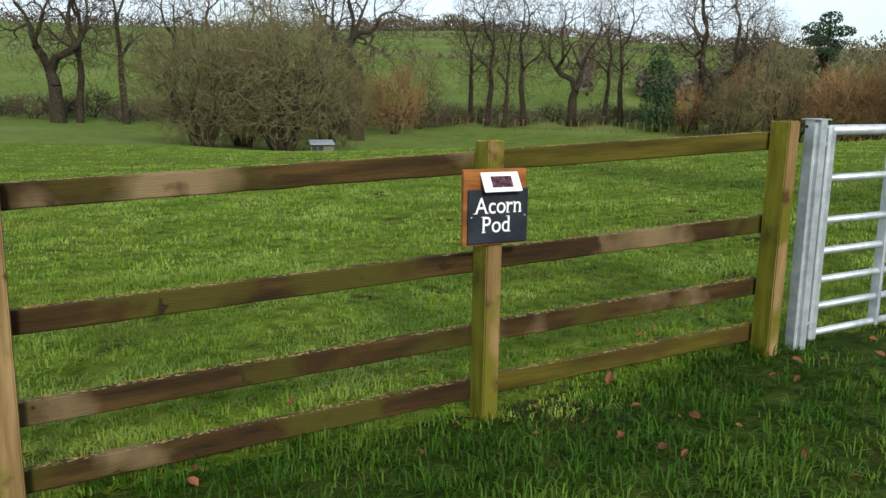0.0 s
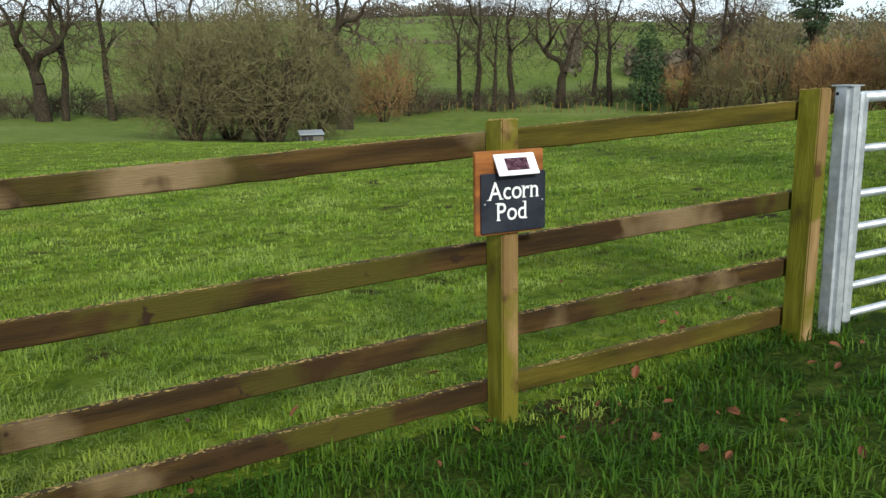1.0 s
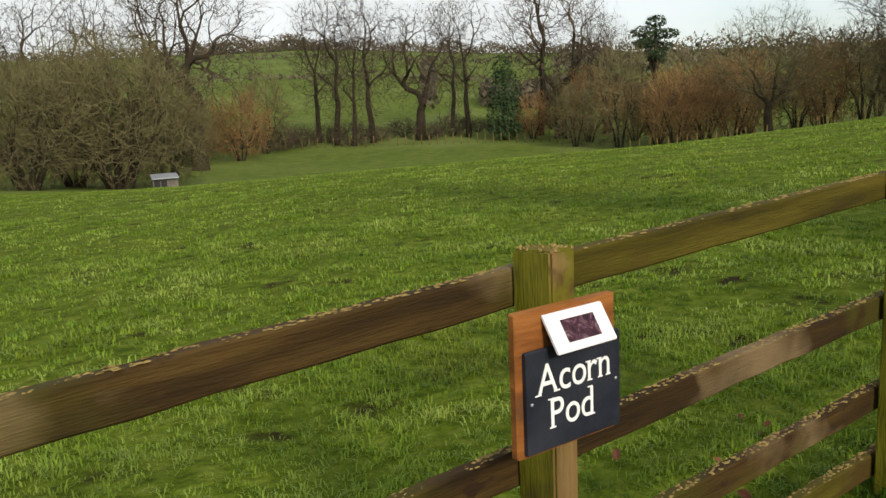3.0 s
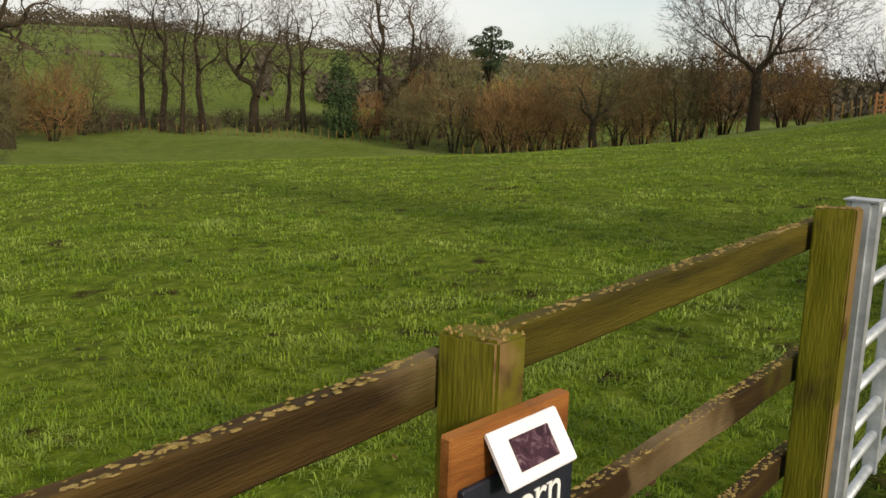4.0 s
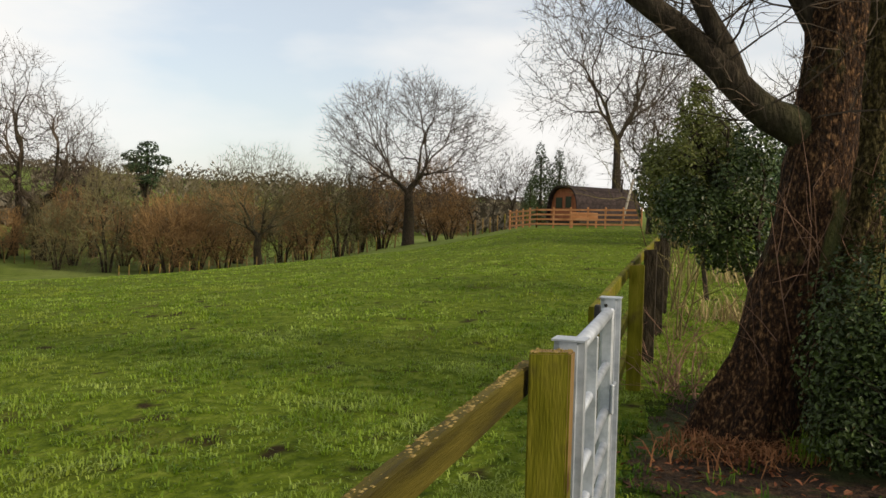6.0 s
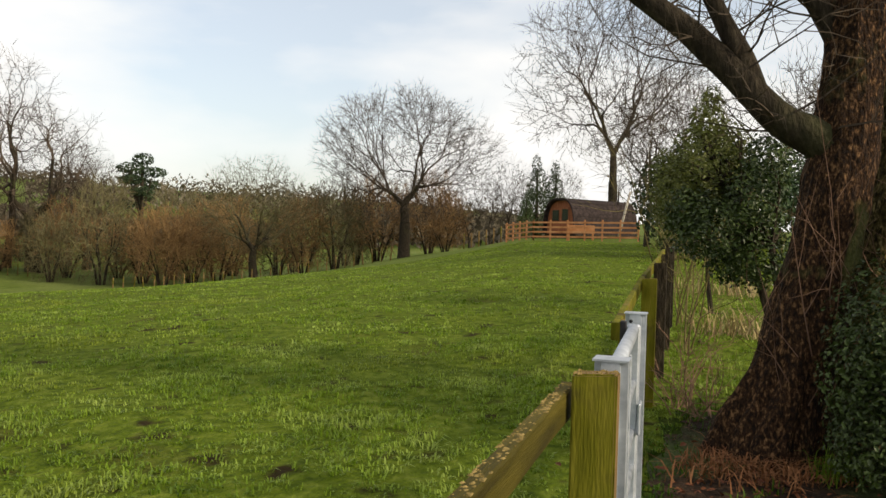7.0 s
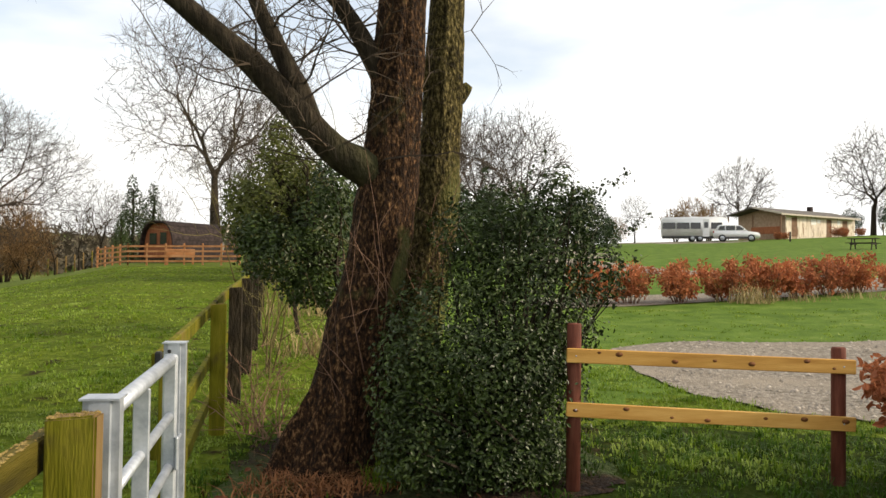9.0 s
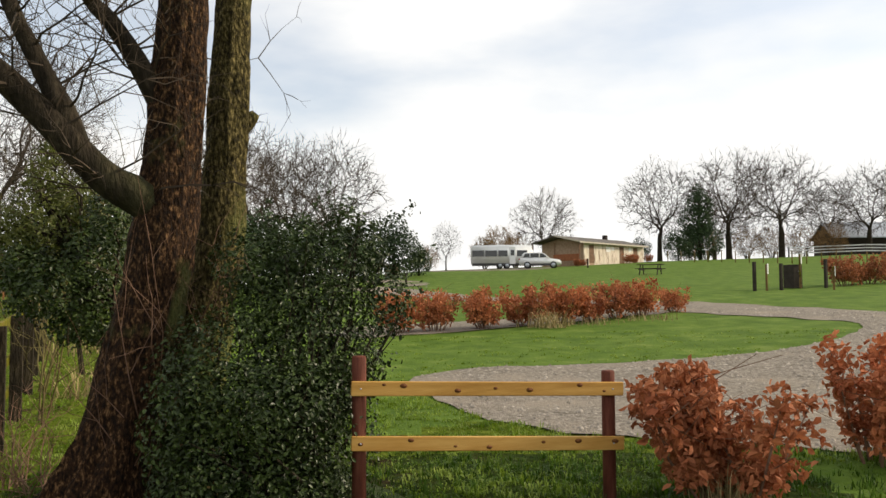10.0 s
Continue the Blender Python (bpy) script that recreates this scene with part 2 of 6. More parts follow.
class Geo:
    """Vertices and faces of one mesh."""
    def __init__(self, smooth=False):
        self.v, self.f, self.smooth = [], [], smooth

    def add(self, verts, faces, m=None):
        k = len(self.v)
        self.v += [tuple(m @ Vector(v)) for v in verts] if m is not None else [tuple(v) for v in verts]
        self.f += [tuple(i + k for i in f) for f in faces]
        return self

    def box(self, lo, hi, m=None, c=0.0):
        """A box; c cuts its four edges along its longest axis."""
        (x0, y0, z0), (x1, y1, z1) = lo, hi
        if c <= 0:
            vs = [(x, y, z) for x in (x0, x1) for y in (y0, y1) for z in (z0, z1)]
            return self.add(vs, [(0, 1, 3, 2), (4, 6, 7, 5), (0, 4, 5, 1), (2, 3, 7, 6), (0, 2, 6, 4), (1, 5, 7, 3)], m)
        size = [x1 - x0, y1 - y0, z1 - z0]
        ax = size.index(max(size))
        a, b = [i for i in range(3) if i != ax]
        c = min(c, 0.45 * size[a], 0.45 * size[b])
        ring = [(lo[a] + c, lo[b]), (hi[a] - c, lo[b]), (hi[a], lo[b] + c), (hi[a], hi[b] - c), (hi[a] - c, hi[b]), (lo[a] + c, hi[b]), (lo[a], hi[b] - c), (lo[a], lo[b] + c)]
        cen = ((lo[a] + hi[a]) / 2, (lo[b] + hi[b]) / 2)
        vs = []
        for u, shrink in ((lo[ax], c), (lo[ax] + c, 0), (hi[ax] - c, 0), (hi[ax], c)):
            for p, q in ring:
                w = [0, 0, 0]
                k = 1 - shrink / max(size[a], size[b]) * 1.6
                w[ax], w[a], w[b] = u, cen[0] + (p - cen[0]) * k, cen[1] + (q - cen[1]) * k
                vs.append(w)
        fs = [(8 * s + i, 8 * s + (i + 1) % 8, 8 * s + 8 + (i + 1) % 8, 8 * s + 8 + i) for s in range(3) for i in range(8)]
        fs += [tuple(reversed(range(8))), tuple(range(24, 32))]
        if ax == 1:
            fs = [tuple(reversed(f)) for f in fs]
        return self.add(vs, fs, m)

    def tube(self, pts, radii, sides=6, cap=True, m=None):
        pts = [Vector(p) for p in pts]
        vs, side = [], None
        for i, p in enumerate(pts):
            d = (pts[min(i + 1, len(pts) - 1)] - pts[max(i - 1, 0)]).normalized()
            if side is None:
                side = d.orthogonal().normalized()
            side = (side - d * side.dot(d)).normalized()
            up = d.cross(side)
            r = radii[i] if hasattr(radii, "__len__") else radii
            for k in range(sides):
                a = 2 * math.pi * k / sides
                vs.append(p + (side * math.cos(a) + up * math.sin(a)) * r)
        fs = [(sides * i + k, sides * i + (k + 1) % sides, sides * (i + 1) + (k + 1) % sides, sides * (i + 1) + k) for i in range(len(pts) - 1) for k in range(sides)]
        if cap:
            fs += [tuple(reversed(range(sides))), tuple(range(sides * (len(pts) - 1), sides * len(pts)))]
        return self.add(vs, fs, m)

    def spike(self, p, q, r):
        """A thin tapering twig from p to q."""
        p, q = Vector(p), Vector(q)
        d = (q - p).normalized()
        s = d.orthogonal().normalized() * r
        u = d.cross(s)
        return self.add([p + s, p - s * 0.5 + u * 0.87, p - s * 0.5 - u * 0.87, q], [(0, 1, 3), (1, 2, 3), (2, 0, 3)])

    def prism(self, outline, y0, y1, m=None):
        """An outline in x and z (counter-clockwise seen from -y), drawn out along y."""
        k = len(outline)
        vs = [(x, y0, z) for x, z in outline] + [(x, y1, z) for x, z in outline]
        fs = [tuple(range(k)), tuple(reversed(range(k, 2 * k)))] + [(i, i + k, (i + 1) % k + k, (i + 1) % k) for i in range(k)]
        return self.add(vs, fs, m)


# ---- the lie of the land: height profiles along compass headings from the fence ----
CX, CY = 1.0, 2.0
RADII = np.array([0, 6, 12, 20, 30, 40, 60, 85, 110, 200, 600.0])
PROFILES = []


def profile(heading, *z):
    PROFILES.append((heading, np.array(z)))


profile(-110, 0.0, -0.25, -0.5, -0.9, -1.3, -1.7, -2.3, -2.6, -2.0, 4, 25)
profile(-40, 0.0, -0.2, -0.5, -0.9, -1.3, -1.7, -2.2, -2.6, -2.2, 8, 38)
profile(0, 0.0, -0.1, -0.35, -0.7, -1.1, -1.45, -1.9, -2.1, -1.2, 8, 40)
profile(15, 0.0, -0.05, -0.25, -0.6, -1.1, -1.75, -3.2, -3.6, -2.8, 8, 40)
profile(28, 0.0, 0.0, -0.1, -0.3, -0.85, -1.75, -4.0, -4.2, -3.1, 8, 44)
profile(42, 0.0, 0.06, 0.05, -0.1, -0.6, -1.3, -3.6, -4.4, -3.3, 5, 34)
profile(52, 0.0, 0.12, 0.2, 0.1, -0.3, -0.95, -2.6, -4.0, -4.0, 3, 30)
profile(60, 0.0, 0.15, 0.3, 0.25, 0.05, -0.35, -1.6, -3.1, -3.6, 3, 28)
profile(69, 0.0, 0.17, 0.4, 0.55, 0.5, 0.35, 0.0, -0.3, -1.2, 2, 26)
profile(77, 0.0, 0.2, 0.5, 0.8, 1.15, 1.45, 1.85, 1.3, 0.6, 1, 20)
profile(90, 0.0, 0.22, 0.45, 0.8, 1.2, 1.6, 2.2, 2.4, 2.4, 2, 10)
profile(110, 0.0, 0.28, 0.5, 0.85, 1.4, 1.9, 3.0, 4.45, 5.3, 5.2, 6)
profile(125, 0.0, 0.32, 0.55, 0.95, 1.55, 2.1, 3.2, 4.9, 6.3, 6.5, 9)
profile(138, 0.0, 0.33, 0.6, 1.05, 1.6, 2.2, 3.1, 4.7, 6.6, 8.5, 13)
profile(185, 0.0, 0.2, 0.4, 0.7, 1.0, 1.3, 1.8, 2.5, 3.2, 6, 14)
profile(250, 0.0, -0.25, -0.5, -0.9, -1.3, -1.7, -2.3, -2.6, -2.0, 4, 25)
HEADS = np.array([h for h, _ in PROFILES])
FINE_R = np.concatenate([[0], np.geomspace(0.3, 900, 420)])


def smooth_profile(z):
    s = np.gradient(z, RADII)
    out = np.zeros(len(FINE_R))
    for i, r in enumerate(FINE_R):
        if r >= RADII[-1]:
            out[i] = z[-1] + (r - RADII[-1]) * 0.03
            continue
        k = int(np.searchsorted(RADII, r, side="right")) - 1
        h = RADII[k + 1] - RADII[k]
        u = (r - RADII[k]) / h
        out[i] = ((2 * u**3 - 3 * u**2 + 1) * z[k] + (u**3 - 2 * u**2 + u) * h * s[k] + (-2 * u**3 + 3 * u**2) * z[k + 1] + (u**3 - u**2) * h * s[k + 1])
    return out


FINE_Z = np.array([smooth_profile(z) for _, z in PROFILES])


def lie(x, y):
    """Height of the ground at arrays of places."""
    x, y = np.asarray(x, float), np.asarray(y, float)
    r = np.hypot(x - CX, y - CY)
    h = np.degrees(np.arctan2(x - CX, y - CY))
    h = np.where(h < -110, h + 360, h)
    k = np.clip(np.searchsorted(HEADS, h, side="right") - 1, 0, len(HEADS) - 2)
    u = np.clip((h - HEADS[k]) / (HEADS[k + 1] - HEADS[k]), 0, 1)
    i = np.clip(np.searchsorted(FINE_R, r, side="right") - 1, 0, len(FINE_R) - 2)
    w = np.clip((r - FINE_R[i]) / (FINE_R[i + 1] - FINE_R[i]), 0, 1)
    a = FINE_Z[k, i] * (1 - w) + FINE_Z[k, i + 1] * w
    b = FINE_Z[k + 1, i] * (1 - w) + FINE_Z[k + 1, i + 1] * w
    z = a * (1 - u) + b * u
    bump = 0.02 * np.sin(1.9 * x + 0.6 * y) * np.sin(1.3 * y - 0.7 * x) + 0.012 * np.sin(4.3 * x + 1.0) * np.sin(3.7 * y + 2.0)
    return z + bump * np.clip(r / 4, 0.3, 1.0)


def on_ground(x, y, dz=0.0):
    return (x, y, float(lie(x, y)) + dz)


def bearing(heading, r, dz=0.0):
    """A place by its compass heading (0 along +y, 90 along +x) and range from the fence corner."""
    a = radians(heading)
    return on_ground(CX + r * math.sin(a), CY + r * math.cos(a), dz)


def build_ground():
    radii = np.concatenate([[0.25], np.geomspace(0.5, 1400, 230)])
    heads = np.radians(np.arange(0, 360, 1.2))
    rr, hh = np.meshgrid(radii, heads, indexing="ij")
    x, y = CX + rr * np.sin(hh), CY + rr * np.cos(hh)
    z = lie(x, y)
    n = len(heads)
    vs = [(CX, CY, float(lie(CX, CY)))] + list(zip(x.ravel().tolist(), y.ravel().tolist(), z.ravel().tolist()))
    fs = [(0, 1 + (j + 1) % n, 1 + j) for j in range(n)]
    fs += [(1 + i * n + j, 1 + i * n + (j + 1) % n, 1 + (i + 1) * n + (j + 1) % n, 1 + (i + 1) * n + j) for i in range(len(radii) - 1) for j in range(n)]
    me = mesh_of("ground", vs, fs, GRASS_GROUND, True)
    me.materials.append(FAR_GRASS)
    me.materials.append(TURF)
    me.materials.append(VERGE_SHADE_SOIL)
    deg = np.degrees(heads)
    reach = np.where((deg > 94) & (deg < 215), 7.6, 46.0) + 1.5 * np.sin(7 * heads)
    index = np.zeros(len(fs), np.int32)
    index[n:] = (radii[:-1, None] > reach[None, :]).ravel()
    camp = ((deg > 94) & (deg < 215))[None, :] & (radii[:-1, None] < 115)
    index[n:] += (camp.ravel() & (index[n:] == 1)).astype(np.int32)
    # path side of the fence takes the thatch with shade in its colour
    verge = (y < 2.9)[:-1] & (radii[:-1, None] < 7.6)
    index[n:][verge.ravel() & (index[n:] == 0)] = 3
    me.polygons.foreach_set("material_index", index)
    ob = new("ground", me)
    tagged(ob, "rolling green pasture with short tufted grass", "ground", kind="structure")


build_ground()

# ---- bare trees and bushes ----
def tree_branches(rng, height, crown_r, fork, trunk_r, tips=800, crown_low=None, twig_r=0.009, stems=1, wiggle=0.1, hollow=0.32, sway=0.0, fan=1, spray=0.42, sprigs=2):
    """Branches of a bare broadleaf tree whose twigs fill a rounded crown: rows of (level, points, radii).
    Limbs fork again and again towards ever smaller groups of twig ends."""
    low = fork if crown_low is None else crown_low
    cz, rz = (height + low) / 2, (height - low) / 2
    r_ = np.random.RandomState(rng.randint(0, 10**6))
    ends = []
    off = Vector((rng.random() * 9, rng.random() * 9, rng.random() * 9))
    while len(ends) < tips:
        d = Vector(r_.normal(size=3)).normalized()
        k = (hollow + (1 - hollow) * r_.random() ** 0.55) * (0.92 + 0.22 * noise.noise(d * 2.2 + off))
        p = (d.x * crown_r * k, d.y * crown_r * k, cz + d.z * rz * k)
        if p[2] > 0.15:
            ends.append(p)
    rows = []

    def fork_on(pts, start, heading, r, depth):
        n = len(pts)
        if n == 1:
            rows.append((3, [start, Vector(pts[0])], [r, twig_r * 0.5]))
            e = Vector(pts[0])
            for _ in range(sprigs):
                d = (e - start).normalized() + Vector(r_.normal(0, spray, 3))
                q = start.lerp(e, r_.uniform(0.4, 1.0))
                rows.append((3, [q, q + d.normalized() * r_.uniform(0.35, 1.0)], [twig_r * 0.9, twig_r * 0.4]))
            return
        c = Vector(pts.mean(axis=0))
        d = c - start
        span = d.length * (r_.uniform(0.3, 0.46) if depth >= fan else r_.uniform(0.1, 0.24))
        aim = (d.normalized() + Vector(r_.normal(0, wiggle, 3))).normalized()
        node = start + aim * span
        bend = start + (heading * 0.4 + aim * 0.6).normalized() * span * 0.5
        r1 = max(twig_r, r * 0.86)
        if r > twig_r * 1.6:
            rows.append((1 if r > trunk_r * 0.22 else 2, [start, bend, node], [r, (r + r1) / 2, r1]))
        else:
            rows.append((2, [start, node], [r, r1]))
        way = pts - np.array(node)
        way = way / (np.linalg.norm(way, axis=1)[:, None] + 1e-6)
        mid = way - way.mean(axis=0)
        axis = np.linalg.svd(mid, full_matrices=False)[2][0] + r_.normal(0, 0.25, 3)
        order = np.argsort(mid @ axis)
        cut = min(n - 1, max(1, int(n * r_.uniform(0.3, 0.7))))
        for group in (order[:cut], order[cut:]):
            fork_on(pts[group], node, aim, max(twig_r, r1 * (len(group) / n) ** 0.34), depth + 1)

    ends = np.array(ends)
    if stems == 1:
        top = Vector((sway + rng.gauss(0, 0.12), rng.gauss(0, 0.12), fork))
        rows.append((0, [Vector((0, 0, -0.4)), Vector((0, 0, 0.25)), Vector((top.x * 0.3, top.y * 0.3, fork * 0.5)), top], [trunk_r * 1.25, trunk_r * 1.08, trunk_r * 0.95, trunk_r * 0.86]))
        fork_on(ends, top, Vector((0, 0, 1)), trunk_r * 0.85, 0)
    else:
        turn = np.arctan2(ends[:, 1], ends[:, 0]) + r_.normal(0, 0.5, len(ends))
        for k, group in enumerate(np.array_split(np.argsort(turn), stems)):
            c = ends[group].mean(axis=0)
            foot = Vector((c[0] * 0.14, c[1] * 0.14, -0.3))
            knee = Vector((c[0] * 0.3, c[1] * 0.3, fork))
            rows.append((0, [foot, knee], [trunk_r, trunk_r * 0.85]))
            fork_on(ends[group], knee, (knee - foot).normalized(), trunk_r * 0.8, 1)
    return rows


def bare_tree(name, label, bark, twigs, seed, group="", **shape):
    """trunk (with its limbs) and crown of twigs."""
    rng = random.Random(seed)
    rows = tree_branches(rng, **shape)
    trunk, crown = Geo(True), Geo()
    for level, pts, radii in rows:
        if level <= 1:
            trunk.tube(pts, radii, 9 if level == 0 else 6, False)
        else:
            if level == 3:
                crown.spike(pts[0], pts[1], radii[0])
            else:
                crown.tube(pts, radii, 3, False)
    ob = thing(name, Matrix(), label, "bush" if "bush" in name else "tree", group)
    part("trunk", trunk, bark, ob)
    part("crown", crown, twigs, ob)
    return ob


def put(ob, place, turn=0.0, size=1.0, tall=None):
    ob.matrix_basis = Matrix.Translation(place) @ Matrix.Rotation(radians(turn), 4, "Z")
    ob.scale = (size, size, size * (tall or 1.0))
    return ob


def again(ob, place, turn=0.0, size=1.0, tall=None):
    c = copy_thing(ob, Matrix())
    return put(c, place, turn, size, tall)


def leaf_cloud(geo, rng, lumps, count, size, spread=1.0, shell=0.35, fold=0.25):
    """Folded leaves scattered over the outer part of rounded lumps (x, y, z, rx, ry, rz)."""
    areas = [l[3] * l[4] + l[4] * l[5] for l in lumps]
    for _ in range(count):
        x, y, z, rx, ry, rz = rng.choices(lumps, areas)[0]
        d = Vector((rng.gauss(0, 1), rng.gauss(0, 1), rng.gauss(0, 1))).normalized()
        k = 1 - shell * rng.random() ** 1.6 + rng.gauss(0, 0.05) * spread
        c = Vector((x + d.x * rx * k, y + d.y * ry * k, z + d.z * rz * k))
        n = (d + Vector((rng.gauss(0, 0.6), rng.gauss(0, 0.6), rng.gauss(0, 0.6) + 0.35))).normalized()
        t = n.orthogonal().normalized()
        a = rng.random() * 6.283
        t = t * math.cos(a) + n.cross(t) * math.sin(a)
        b = n.cross(t)
        s = size * rng.uniform(0.65, 1.25)
        w = s * 0.3
        geo.add([c - t * s * 0.5, c + b * w + n * fold * s * 0.4, c + t * s * 0.5, c - b * w + n * fold * s * 0.4], [(0, 1, 2), (0, 2, 3)])


def evergreen(name, label, material, seed, lumps, count, size, trunk=((0, 0, 0), (0, 0, 2), 0.12), group=""):
    rng = random.Random(seed)
    ob = thing(name, Matrix(), label, "bush" if "bush" in name else "tree", group)
    g = Geo(True)
    p, q, r = trunk
    g.tube([(p[0], p[1], p[2] - 0.3), ((p[0] + q[0]) / 2 + 0.1, (p[1] + q[1]) / 2, (p[2] + q[2]) / 2), q], [r * 1.3, r, r * 0.6], 7)
    for x, y, z, rx, ry, rz in lumps:
        g.tube([((p[0] + q[0]) / 2, (p[1] + q[1]) / 2, (p[2] + q[2]) / 2), (x, y, z)], [r * 0.5, r * 0.2], 5, False)
    part("trunk", g, BARK, ob)
    leaves = Geo()
    leaf_cloud(leaves, rng, lumps, count, size)
    part("crown", leaves, material, ob)
    return ob


OAK = dict(tips=4600, height=16.6, crown_r=9.4, fork=3.2, trunk_r=0.55, crown_low=2.2, twig_r=0.015, wiggle=0.07, hollow=0.45, fan=4, spray=0.5)
oak = put(bare_tree("oak_tree", "large bare oak with a wide domed crown at the field edge", BARK, TWIG_GREY, 3, **OAK), bearing(68.9, 77), 40)

small_oak = put(bare_tree("oak_tree", "bare spreading tree with a low olive-brown crown in the hedgerow", BARK, TWIG_OLIVE, 11, height=12.3, crown_r=6.4, fork=2.0, trunk_r=0.42, crown_low=1.6, tips=2000, twig_r=0.013, fan=3), bearing(58.8, 79), 10)

tall = put(bare_tree("ash_tree", "tall slender bare tree on the valley hedge line", BARK, TWIG_GREY, 21, "valley trees", height=19, crown_r=4.6, fork=4.0, trunk_r=0.32, crown_low=1.2, tips=800, twig_r=0.017), bearing(30.0, 108), 0, 1.22)
broad = put(bare_tree("oak_tree", "crooked bare oak with a dark trunk on the valley hedge line", BARK, TWIG_GREY, 27, "valley trees", height=17, crown_r=7.0, fork=3.0, trunk_r=0.6, crown_low=2.4, tips=1300, wiggle=0.18, twig_r=0.015), bearing(35.8, 110), 0, 1.15)
for h, r, turn, size in ((31.2, 106, 80, 1.0), (32.5, 109, 200, 1.28), (39.1, 112, 140, 1.2), (28.8, 112, 300, 1.1), (44.0, 112, 33, 1.5), (38.0, 125, 33, 1.1), (2.8, 88, 66, 1.15), (5.6, 90, 290, 1.2), (47.5, 118, 190, 1.0), (8.6, 96, 15, 1.1)):
    again(tall, bearing(h, r), turn, size)
for h, r, turn, size in ((20.8, 84, 70, 1.35), (45.4, 108, 130, 1.3), (1.5, 86, 200, 1.15), (12.0, 95, 20, 1.15), (17.0, 96, 150, 1.25), (-6.0, 80, 90, 1.0), (48.5, 114, 250, 0.95)):
    again(broad, bearing(h, r), turn, size)

willow = put(bare_tree("willow_bush", "dense grey-green twiggy willow bush in the pasture", BARK, TWIG_OLIVE, 31, "willow bushes", height=9.6, crown_r=6.0, fork=0.8, trunk_r=0.2, stems=8,
                       crown_low=-0.6, tips=2400, twig_r=0.018, sprigs=3, spray=0.6), bearing(15.6, 60), 0, 1.2)
again(willow, bearing(10.2, 58), 130, 0.95)
again(willow, bearing(18.6, 66), 250, 0.8)
again(willow, bearing(13.0, 64), 10, 0.9)

thicket = put(bare_tree("hedge_bush", "bare russet hedgerow bush with many thin stems", BARK, TWIG_RED, 41, "russet hedgerow", height=8.6, crown_r=4.4, fork=0.8, trunk_r=0.1, stems=7,
                        crown_low=-0.8, tips=700, twig_r=0.027, sprigs=3, spray=0.6), bearing(23.5, 94), 0, 1.0)
tan_bush = put(bare_tree("hedge_bush", "bare olive-brown hedgerow bush with thin upright stems", BARK, TWIG_OLIVE, 43, "russet hedgerow", height=8.6, crown_r=3.6, fork=1.2, trunk_r=0.11, stems=5,
                         crown_low=-0.6, tips=600, twig_r=0.023, sprigs=3, spray=0.6), bearing(46.4, 96), 0, 0.9)
scrub = put(bare_tree("hedge_bush", "low brown scrub along the foot of the valley hedge", BARK, TWIG_GREY, 45, "hedge scrub", height=3.4, crown_r=3.2, fork=0.3, trunk_r=0.06, stems=7,
                      crown_low=-0.9, tips=420, twig_r=0.024, sprigs=2, spray=0.7), bearing(26.3, 106), 0, 1.0)
for i in range(30):
    h = -5.0 + i * 1.72
    again(scrub, bearing(h, (90 + 0.55 * max(h, 0)) + 3 * (i % 3)), 67 * i, (0.8, 1.05, 0.7, 0.9)[i % 4])
rng = random.Random(5)
for h, r, size in ((25.2, 97, 0.95), (21.5, 90, 0.75), 
                   (43.5, 106, 0.8), (45.5, 104, 0.8), (47.3, 98, 1.0), (49.3, 94, 1.1), (51.4, 90, 1.0), (53.2, 90, 0.95), (55.0, 90, 0.9), (56.8, 90, 0.95), (60.4, 90, 1.0), (62.2, 90, 1.0),
                   (64.0, 88, 1.0), (65.8, 88, 0.95), (67.4, 86, 0.85), (50.0, 104, 1.15), (53.5, 104, 1.15), (57.5, 104, 1.1), (61.5, 106, 1.1), (65.0, 104, 1.1), (70.5, 88, 0.75), (72.0, 84, 0.7)):
    again(thicket if rng.random() < 0.62 else tan_bush, bearing(h + rng.gauss(0, 0.3), r + rng.uniform(-4, 5)), rng.uniform(0, 360), size * rng.uniform(0.85, 1.35), rng.uniform(0.95, 1.25))

# ivy-clad and coniferous dark shapes
dark = evergreen("holly_tree", "dark evergreen column in the valley hedge", EVERGREEN, 51,
                 [(0, 0, 3.0, 2.4, 2.4, 3.0), (0.3, 0.2, 6.2, 2.1, 2.1, 2.8), (-0.3, 0, 8.8, 1.3, 1.3, 2.0), (1.2, 0.6, 2.0, 1.6, 1.6, 2.0)], 5200, 0.32, ((0, 0, 0), (0, 0, 8), 0.2))
put(dark, bearing(41.6, 106), 0, 1.0)
pine = evergreen("pine_tree", "dark pine standing over the russet hedgerow", EVERGREEN, 53,
                 [(0.2, 0, 11.2, 1.1, 1.1, 0.7), (-1.2, 0.3, 10.2, 1.5, 1.3, 0.6), (1.4, -0.4, 10.0, 1.6, 1.3, 0.55), (-1.9, -0.2, 9.0, 1.2, 1.2, 0.5), (2.1, 0.5, 8.8, 1.1, 1.1, 0.5), (0.3, 0.9, 9.2, 1.3, 1.3, 0.6), (-0.7, -0.8, 7.9, 1.3, 1.2, 0.5), (1.2, 0.6, 7.4, 1.1, 1.0, 0.45), (-1.4, 0.5, 6.6, 0.9, 0.9, 0.4)], 2600, 0.3, ((0, 0, 0), (0.2, 0, 10.5), 0.22))
put(pine, bearing(51.6, 118), 0, 1.32)

# ---- the post and rail fence along the field ----
FENCE_Y = 2.80
SLOPE = 0.036


